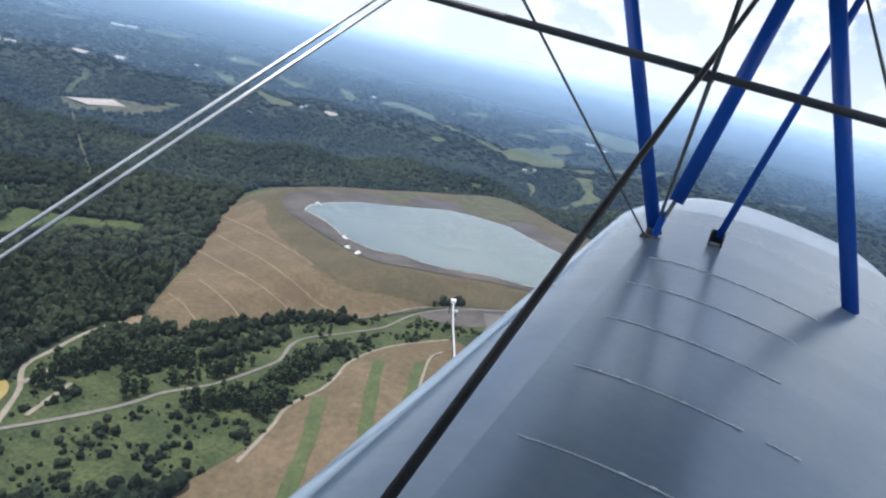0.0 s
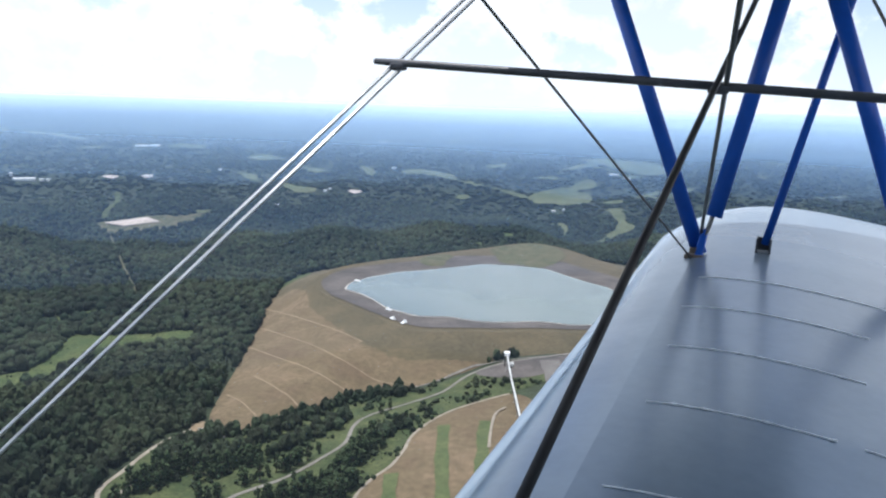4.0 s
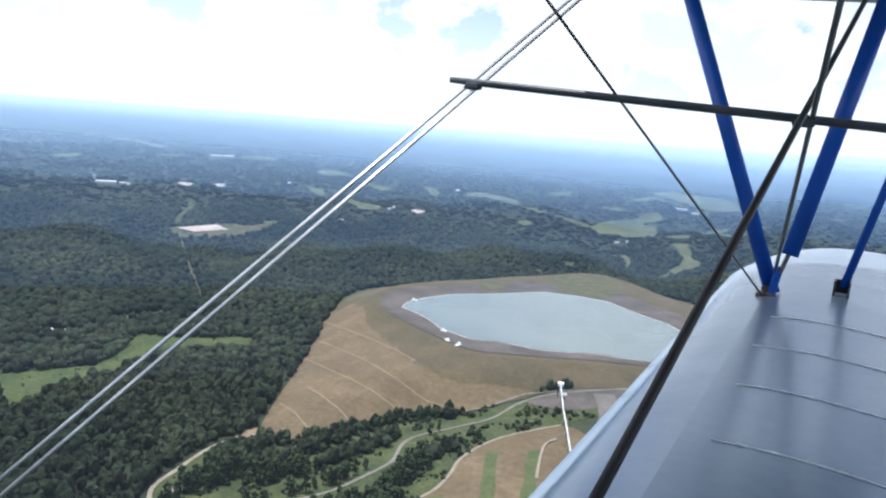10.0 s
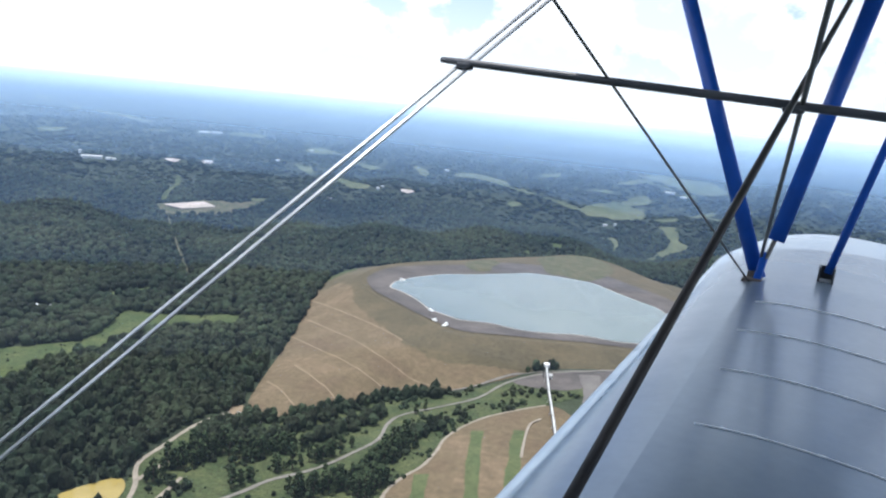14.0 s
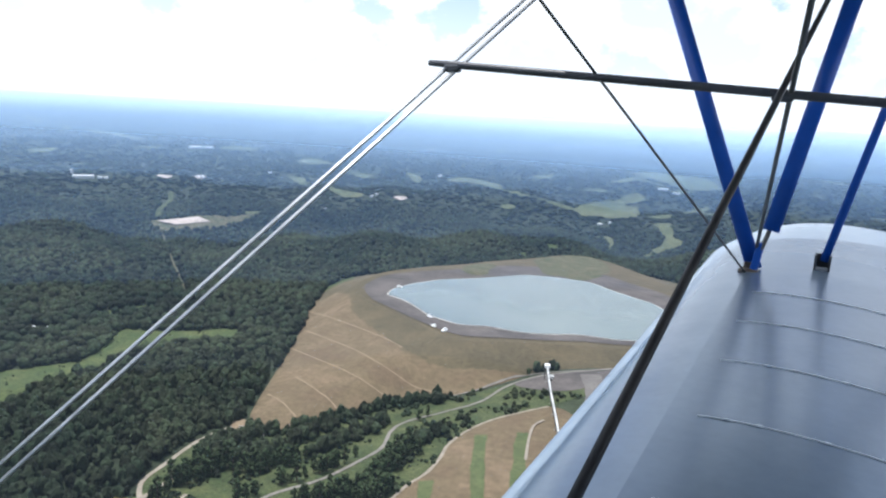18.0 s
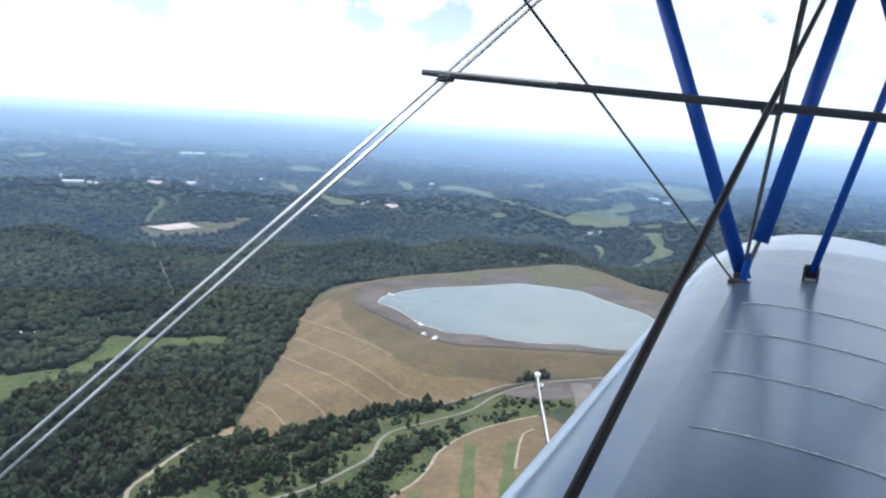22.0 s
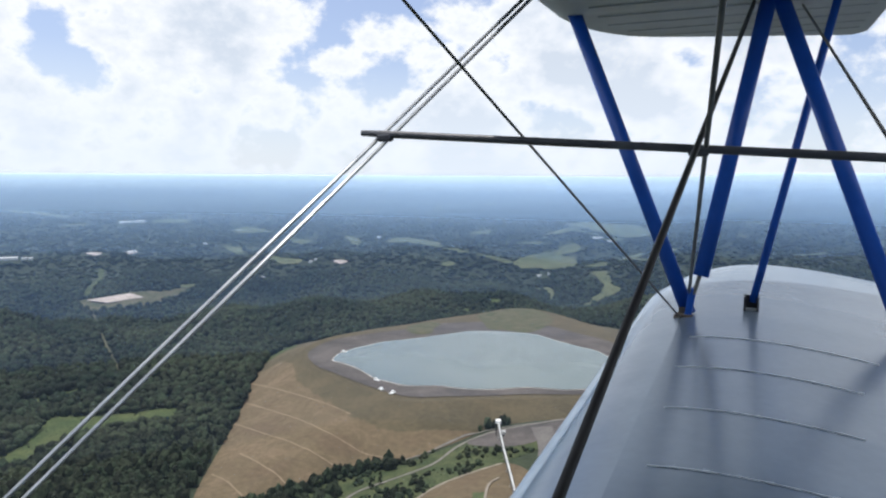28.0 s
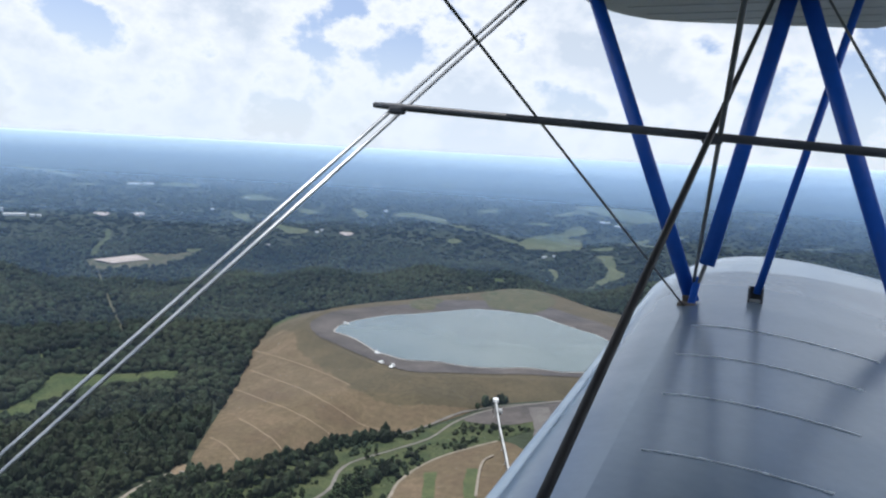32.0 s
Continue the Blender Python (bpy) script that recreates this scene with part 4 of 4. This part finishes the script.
# ---- conveyor ----
def conveyor():
    a, b = Vector((-409, 768, 0)), Vector((-198, 309, 0))
    n = 14
    pts = []
    for i in range(n + 1):
        q = a.lerp(b, i / n)
        q.z = float(ground(q.x, q.y)) + (15, 10, 7)[min(i, 2)]
        pts.append(q)
    base = tagged(new("conveyor"), "long white covered belt conveyor on steel trestles", "conveyor")
    base.location = (a.x, a.y, pts[0].z - 15)
    inv = Matrix.Translation(-base.location)
    for i, (p, q) in enumerate(zip(pts, pts[1:])):
        mid, d = (p + q) / 2, (q - p).normalized()
        step = (q - p).length
        turn = d.to_track_quat("Y", "Z").to_matrix().to_4x4()
        m = inv @ Matrix.Translation(mid) @ turn
        bm = bmesh.new()
        block(bm, (2.7, step - 0.4, 2.6), m @ Matrix.Translation((0, 0, -1.6)))
        part("truss", bm, M_DARK, base)
        bm = bmesh.new()
        bar(bm, m @ Vector((0, -step / 2, 0)), m @ Vector((0, step / 2 - 0.3, 0)), 1.9, 1.5, 12)
        part("cover", bm, M_COVER, base, smooth=True)
        for sx in (-1, 1):
            top = Matrix.Translation(mid) @ turn @ Vector((sx * 1.2, 0, -1.6))
            foot = Matrix.Translation(mid) @ turn @ Vector((sx * 2.4, 0, 0))
            foot.z = float(ground(foot.x, foot.y)) - 0.5
            bm = bmesh.new()
            bar(bm, inv @ top, inv @ foot, 0.5, 0.5, 8)
            part("trestle_leg", bm, M_STEEL, base)
    turn = (pts[1] - pts[0]).normalized().to_track_quat("Y", "Z").to_matrix().to_4x4()
    m = inv @ Matrix.Translation(pts[0]) @ turn
    bm = bmesh.new()
    block(bm, (6, 6, 3.6), m @ Matrix.Translation((0, -2, 0.6)), 0.3)
    part("head_house", bm, M_WHITE, base, "white head house")
    for name, off, size, mat, lab in (("drive_house", (-5.5, 1.0), (4.5, 6.0, 4.0), M_COVER, "pale drive house beside the tower"), ("motor_shed", (-4.0, 7.5), (3.0, 4.0, 2.6), M_DARK, "dark motor shed")):
        p = Matrix.Translation(pts[0]) @ turn @ Vector((off[0], off[1], 0))
        bm = bmesh.new()
        block(bm, size, inv @ Matrix.Translation((p.x, p.y, float(ground(p.x, p.y)) + size[2] / 2 + 1.0)) @ turn, 0.15)
        part(name, bm, mat, base, lab)
    for sx in (-2.4, 2.4):
        for sy in (-4, 1):
            bm = bmesh.new()
            p = m @ Vector((sx, sy, -1))
            bar(bm, p, (p.x, p.y, -0.5), 0.9, 0.9, 8)
            part("tower_leg", bm, M_DARK, base)


conveyor()


# ---- far buildings ----
def shed(x, y, w, d, h, roof=None, label="long white farm building with a low gable roof"):
    g = float(ground(x, y))
    base = tagged(new("farm_building"), label, "building")
    base.location = (x, y, g)
    away = math.atan2(x, y)
    base.rotation_euler = (0, 0, -away + 0.2)
    bm = bmesh.new()
    block(bm, (w, d, h + 3), Matrix.Translation((0, 0, h / 2 - 0.5)))
    part("walls", bm, M_COVER, base)
    bm = bmesh.new()
    v = [bm.verts.new(c) for c in ((-w / 2 - 1, -d / 2 - 1, h + 1), (w / 2 + 1, -d / 2 - 1, h + 1), (w / 2 + 1, 0, h + 1 + d * .25), (-w / 2 - 1, 0, h + 1 + d * .25), (w / 2 + 1, d / 2 + 1, h + 1), (-w / 2 - 1, d / 2 + 1, h + 1))]
    for q in ((0, 1, 2, 3), (3, 2, 4, 5), (0, 3, 5), (1, 4, 2), (0, 5, 4, 1)):
        bm.faces.new([v[i] for i in q])
    part("roof", bm, roof or M_PAD, base)


for x, y, w, d, h in BUILDINGS:
    shed(x, y, w * 0.85, d * 0.7, h * 0.6, M_COVER)
shed(-1262, 437, 18, 12, 5, M_DARK, "pale house with a dark roof on a lawn")
for x, y in ((-2075, 680), (-2050, 665), (-2040, 690)):
    shed(x, y, 16, 10, 4)

# ---- concrete headwalls at the foot of the dam ----
for x, y, turn, long in ((-609, 494, 20, 7.0), (-583, 494, -35, 9.0)):
    base = tagged(new("headwall"), "small pale concrete drain headwall at the dam foot", "headwall", "headwalls at the dam")
    base.location, base.rotation_euler = (x, y, float(ground(x, y)) + 1.2), (0, 0, radians(turn))
    bm = bmesh.new()
    block(bm, (long, 0.8, 2.6), Matrix.Translation((0, 0, 0.9)), 0.1)
    part("wall", bm, M_CRUST, base)
    bm = bmesh.new()
    block(bm, (long * 0.8, 4.0, 0.5), Matrix.Translation((0, -2.3, 0.15)), 0.1)
    part("apron", bm, M_CRUST, base)

# ---- pale pump rafts on the shore ----
for x, y, s in ((-747, 975, 1.0), (-616, 851, 1.0), (-588, 814, 1.0), (-567, 806, 1.2)):
    base = tagged(new("pump_raft"), "small white pump raft on the dark shore", "raft", "rafts on the shore")
    base.location, base.rotation_euler = (x, y, CREST_Z + 0.8), (0, 0, x)
    bm = bmesh.new()
    block(bm, (9 * s, 4 * s, 1.2), Matrix.Translation((0, 0, 0.6)), 0.2)
    part("deck", bm, M_WHITE, base)
    bm = bmesh.new()
    block(bm, (3 * s, 2.4 * s, 2.2), Matrix.Translation((-1.5, 0, 2.3)), 0.2)
    part("cabin", bm, M_WHITE, base)


# ---- the biplane ----
RIB = 0.380
LEAN = 0.0480                                  # dihedral


def top_curve(u):
    """Upper side of the wing section, 0 at the nose and the tail, 1 at its highest."""
    u = np.clip(u, 0, 1)
    t = 0.2969 * np.sqrt(u) - 0.126 * u - 0.3516 * u ** 2 + 0.2843 * u ** 3 - 0.1015 * u ** 4
    return t / 0.1 * (1 + 0.10 * np.sin(math.pi * u))


def wing_section(nose, tail, thick, low, n=26):
    """A closed section with a flat underside: points (x, z) from tail over the top to the nose and back below."""
    c = tail - nose
    us = [(1 - math.cos(math.pi * i / n)) / 2 for i in range(n + 1)]
    over = [(nose + u * c, low + 0.30 * thick * (1 - u) ** 6 + float(top_curve(u)) * thick * 0.98 - 0.30 * thick * (1 - u) ** 6 * float(u > 0)) for u in us]
    nose_z = low + 0.30 * thick
    over = [(x, max(z, nose_z) if x < nose + 0.02 * c else z) for x, z in over]
    over[0] = (nose, nose_z)
    under = [(nose + u * c, low + 0.30 * thick * max(0.0, 1 - u / 0.10) ** 2) for u in us[1:-1]]
    return over[::-1] + under


def lower_section(y):
    k = max(0.0, (y - 3.75) / 0.73)
    w = math.sqrt(max(0.0, 1 - min(k, 1) ** 2))
    nose, tail = -0.505 + 0.34 * (1 - w), 0.90 - 0.30 * (1 - w)
    thick = 0.158 * (0.30 + 0.70 * w)
    low = -0.716 + (y - 3.09) * LEAN + 0.105 * (1 - w)
    return nose, tail, thick, low


def upper_section(y):
    k = max(0.0, (y - 2.95) / 1.28)
    nose = -0.885 + 0.20 * min(1.0, max(0, (y - 3.3) / 0.48)) ** 2
    if y > 3.78:
        nose = -0.685 + (y - 3.78) / 0.44 * 1.08
    tail = 0.45 - 0.06 * max(0, (y - 4.1) / 0.12)
    thick = 0.15 * (1 - 0.6 * k ** 3)
    return nose, max(tail, nose + 0.04), thick, 0.700 + 0.03 * k ** 2


def wing_skin(stations, section, sag, split=0.0):
    """Skin of a wing; with split, also the faces of the sheet-covered nose."""
    verts, faces, nose_faces = [], [], []
    m = None
    for y, dip in stations:
        nose, tail, thick, low = section(y)
        ring = wing_section(nose, tail, thick, low)
        m = len(ring)
        for x, z in ring:
            u = (x - nose) / (tail - nose)
            on_top = z > low + 0.4 * thick * (1 - u)
            verts.append((x, y, z - (sag * dip * math.sin(math.pi * min(max((u - 0.1) / 0.9, 0), 1)) if on_top else -sag * dip * (0.1 < u < 0.98))))
    for i in range(len(stations) - 1):
        for j in range(m):
            a, b = i * m + j, i * m + (j + 1) % m
            y = stations[i][0]
            nose, tail, thick, low = section(y)
            u = (verts[a][0] + verts[b][0] - 2 * nose) / 2 / (tail - nose)
            (nose_faces if u < split else faces).append((a, b, b + m, a + m))
    faces.append(tuple(range(m)))
    faces.append(tuple(range((len(stations) - 1) * m, len(stations) * m))[::-1])
    return (verts, faces, nose_faces) if split else (verts, faces)


def rib_stations(first, last, fine_from, end, steps=8):
    res = []
    ys = [3.09 + RIB * k for k in range(-8, 6) if first <= 3.09 + RIB * k <= fine_from]
    res.append((first, 0.0))
    prev = first
    for y in ys + [fine_from]:
        if y - prev > 0.02:
            for s in range(1, steps + 1):
                t = s / steps
                res.append((prev + (y - prev) * t, math.sin(math.pi * t) ** 0.8 if s < steps else 0.0))
        prev = y
    for s in range(1, 15):
        res.append((fine_from + (end - fine_from) * math.sin(math.pi / 2 * s / 14), 0.0))
    return res


def lower_top(x, y):
    nose, tail, thick, low = lower_section(y)
    u = (x - nose) / (tail - nose)
    return low + float(top_curve(u)) * thick * 0.98


plane = tagged(new("biplane"), "silver fabric-covered biplane wing bay with blue struts, in flight", "aircraft")
v, f, g = wing_skin(rib_stations(-0.24, 0, 3.85, 4.46), lower_section, 0.0018, 0.155)
lower = mesh_object("lower_wing", v, f, M_WING, plane, label="silver doped fabric lower wing")
mesh_object("nose_sheet", v, g, M_NOSE, lower, label="silver leading edge sheet, coloured paler for reflected sky")
# runs on unseen past the camera, to keep skylight off the lower wing
v, f = wing_skin(rib_stations(-1.7, 0, 3.2, 4.20), upper_section, 0.004)
upper = mesh_object("upper_wing", v, f, M_UNDER, plane, label="grey fabric underside of the upper wing")


def fuselage_blocker():
    """Unseen cabin side added behind the camera, up to the upper wing, to block skylight."""
    bm, rings = bmesh.new(), []
    for x, k in ((-1.9, 0.72), (-1.7, 0.86), (-1.2, 0.97), (-0.4, 1.0), (0.8, 1.0), (1.8, 0.95), (2.6, 0.84), (2.8, 0.78)):
        rings.append([bm.verts.new((x, -0.86 + 0.66 * k * math.copysign(abs(math.cos(a)) ** 0.4, math.cos(a)), -0.1 + 0.79 * k * math.copysign(abs(math.sin(a)) ** 0.4, math.sin(a)))) for a in np.linspace(0, 2 * math.pi, 33)[:-1]])
    for p, q in zip(rings, rings[1:]):
        for i in range(32):
            bm.faces.new((p[i], p[(i + 1) % 32], q[(i + 1) % 32], q[i]))
    bm.faces.new(rings[0]), bm.faces.new(rings[-1])
    part("fuselage_blocker", bm, M_NOSE, plane, "unseen plain cabin side, added to block skylight", smooth=True)


fuselage_blocker()
for k in range(-6, 6):                         # rib tapes under the fabric
    y = 3.0 + RIB / 2 * k
    nose, tail, _, low = upper_section(y)
    bm = bmesh.new()
    block(bm, (tail - nose - 0.26, 0.022, 0.006), Matrix.Translation(((tail + nose) / 2 + 0.08, y, low - 0.001)), 0.002)
    part("rib_tape", bm, M_UNDER, upper)


def rib_stitching(y):
    """The raised stitching along a rib."""
    nose, tail, _, _ = lower_section(y)
    r = random.Random(int(y * 1000))
    x = nose + 0.285 + r.uniform(-0.01, 0.03)
    stop = nose + 0.80 + r.uniform(-0.08, 0.10)
    bm, laid = bmesh.new(), 0

    def finish():
        if laid:
            part("stitching", bm, M_STITCH_LIGHT, lower, "raised rib stitching", smooth=True)

    while x < stop:
        x2 = x + 0.062 + r.uniform(-0.008, 0.008)
        if r.random() < (0.03 if y < 2.2 else 0.12) and laid:         # gaps leave the pale line in dashes
            finish()
            bm, laid, x = bmesh.new(), 0, x2
            continue
        bar(bm, (x, y, lower_top(x, y) + 0.0015), (x2, y, lower_top(x2, y) + 0.0015), 0.0022, 0.0032, 6, (0, 1, 0))
        if r.random() < 0.7:
            bmesh.ops.create_icosphere(bm, subdivisions=1, radius=1, matrix=Matrix.Translation((x2, y, lower_top(x2, y) + 0.002)) @ Matrix.Diagonal((0.010, 0.0034, 0.0028, 1)))
        laid += 1
        x = x2
    finish()


for k in range(-7, 0):
    rib_stitching(3.09 + RIB * k)

def strut(name, a, b, wide, deep, label):
    bm = bmesh.new()
    bar(bm, a, b, wide, deep, 20, (1, 0, 0))
    return part(name, bm, M_BLUE, plane, label, smooth=True)


strut("front_strut", (-0.247, 3.103, -0.561), (-0.781, 3.131, 0.746), 0.060, 0.026, "blue streamlined strut")
strut("rear_strut", (0.544, 3.09, -0.636), (0.027, 3.12, 0.745), 0.062, 0.028, "blue streamlined strut")
strut("diagonal_strut", (-0.203, 3.067, -0.394), (0.010, 3.12, 0.745), 0.062, 0.028, "blue streamlined strut")
strut("aileron_strut", (-0.005, 3.203, -0.51), (0.255, 3.203, 0.745), 0.031, 0.018, "thin blue aileron strut")

bm = bmesh.new()
block(bm, (0.075, 0.055, 0.022), Matrix.Translation((-0.266, 3.075, -0.568)), 0.006)
block(bm, (0.05, 0.02, 0.035), Matrix.Translation((-0.262, 3.085, -0.55)), 0.004)
part("strut_fitting", bm, M_FITTING, plane, "worn metal strut fitting")
bm = bmesh.new()
block(bm, (0.030, 0.020, 0.120), Matrix.Translation((-0.240, 3.070, -0.505)) @ pose(0, 0, 0, 0, 8, 0), 0.006)
part("fork_end", bm, M_BLUE, plane, "blue strut fork end", smooth=False)
bm = bmesh.new()
bar(bm, (-0.236, 3.07, -0.50), (-0.206, 3.064, -0.385), 0.018, 0.018, 10)
part("fork_bolt", bm, M_DULL, plane)
bm = bmesh.new()
for sx in (-0.026, 0.026):
    block(bm, (0.008, 0.05, 0.10), Matrix.Translation((-0.009 + sx, 3.203, -0.535)), 0.002)
block(bm, (0.06, 0.05, 0.012), Matrix.Translation((-0.009, 3.203, -0.578)), 0.002)
block(bm, (0.06, 0.008, 0.105), Matrix.Translation((-0.009, 3.226, -0.535)), 0.002)
block(bm, (0.05, 0.02, 0.03), Matrix.Translation((-0.009, 3.19, -0.565)), 0.003)
part("aileron_bracket", bm, M_BLACK, plane, "black aileron strut bracket")
bm = bmesh.new()
bar(bm, (-0.03, 3.195, -0.54), (0.012, 3.195, -0.54), 0.016, 0.016, 8, (0, 1, 0))
part("bracket_bolt", bm, M_WIRE, plane)

# spreader bar between the wires
bm = bmesh.new()
bar(bm, (-1.151, 1.963, 0.142), (0.75, 1.955, 0.026), 0.0225, 0.0225, 16, (0, 0, 1), 0.8)
part("spreader_bar", bm, M_BLACK, plane, "black wire spreader bar", smooth=True)


def wire(name, a, b, wide, deep, mat, label, across=(1, 0, 0), low=None, high=None):
    """A wire through a and b, drawn on to the heights low and high."""
    a, b = Vector(a), Vector(b)
    d = b - a
    lo = a + d * ((low - a.z) / d.z) if low is not None else a
    hi = a + d * ((high - a.z) / d.z) if high is not None else b
    bm = bmesh.new()
    bar(bm, lo, hi, wide, deep, 10, across)
    return part(name, bm, mat, plane, label, smooth=True)


wire("front_flying_wire", (-1.0875, 1.967, 0.130), (-0.661, 2.467, 0.734), 0.0155, 0.009, M_WIRE, "bright streamlined flying wire", low=-1.7, high=0.74)
wire("front_flying_wire", (-1.050, 1.972, 0.132), (-0.632, 2.481, 0.743), 0.0155, 0.009, M_WIRE, "bright streamlined flying wire", low=-1.7, high=0.74)
wire("rear_flying_wire", (-0.138, 1.934, 0.122), (-0.054, 3.097, 0.679), 0.0165, 0.010, M_DARKWIRE, "dark rear flying wire", low=-0.64, high=0.745)
wire("front_landing_wire", (-0.266, 3.083, -0.590), (-0.616, 1.990, 0.105), 0.0095, 0.006, M_DULL, "thin dark landing wire", high=0.98)
wire("rear_landing_wire", (-0.246, 3.063, -0.466), (-0.133, 1.981, 0.070), 0.013, 0.008, M_DULL, "thin dark landing wire", high=0.745)
wire("stagger_wire", (0.158, 2.9, 0.546), (0.236, 1.9, 0.142), 0.010, 0.006, M_DULL, "thin dark brace wire", low=-0.55, high=0.745)
for x in (-1.068, -0.148):
    bm = bmesh.new()
    block(bm, (0.052, 0.028, 0.026), Matrix.Translation((x, 1.963, 0.132 - (x + 1.15) * 0.058)), 0.008)
    part("wire_clamp", bm, M_BLACK, plane)
plane.matrix_basis = CRAFT
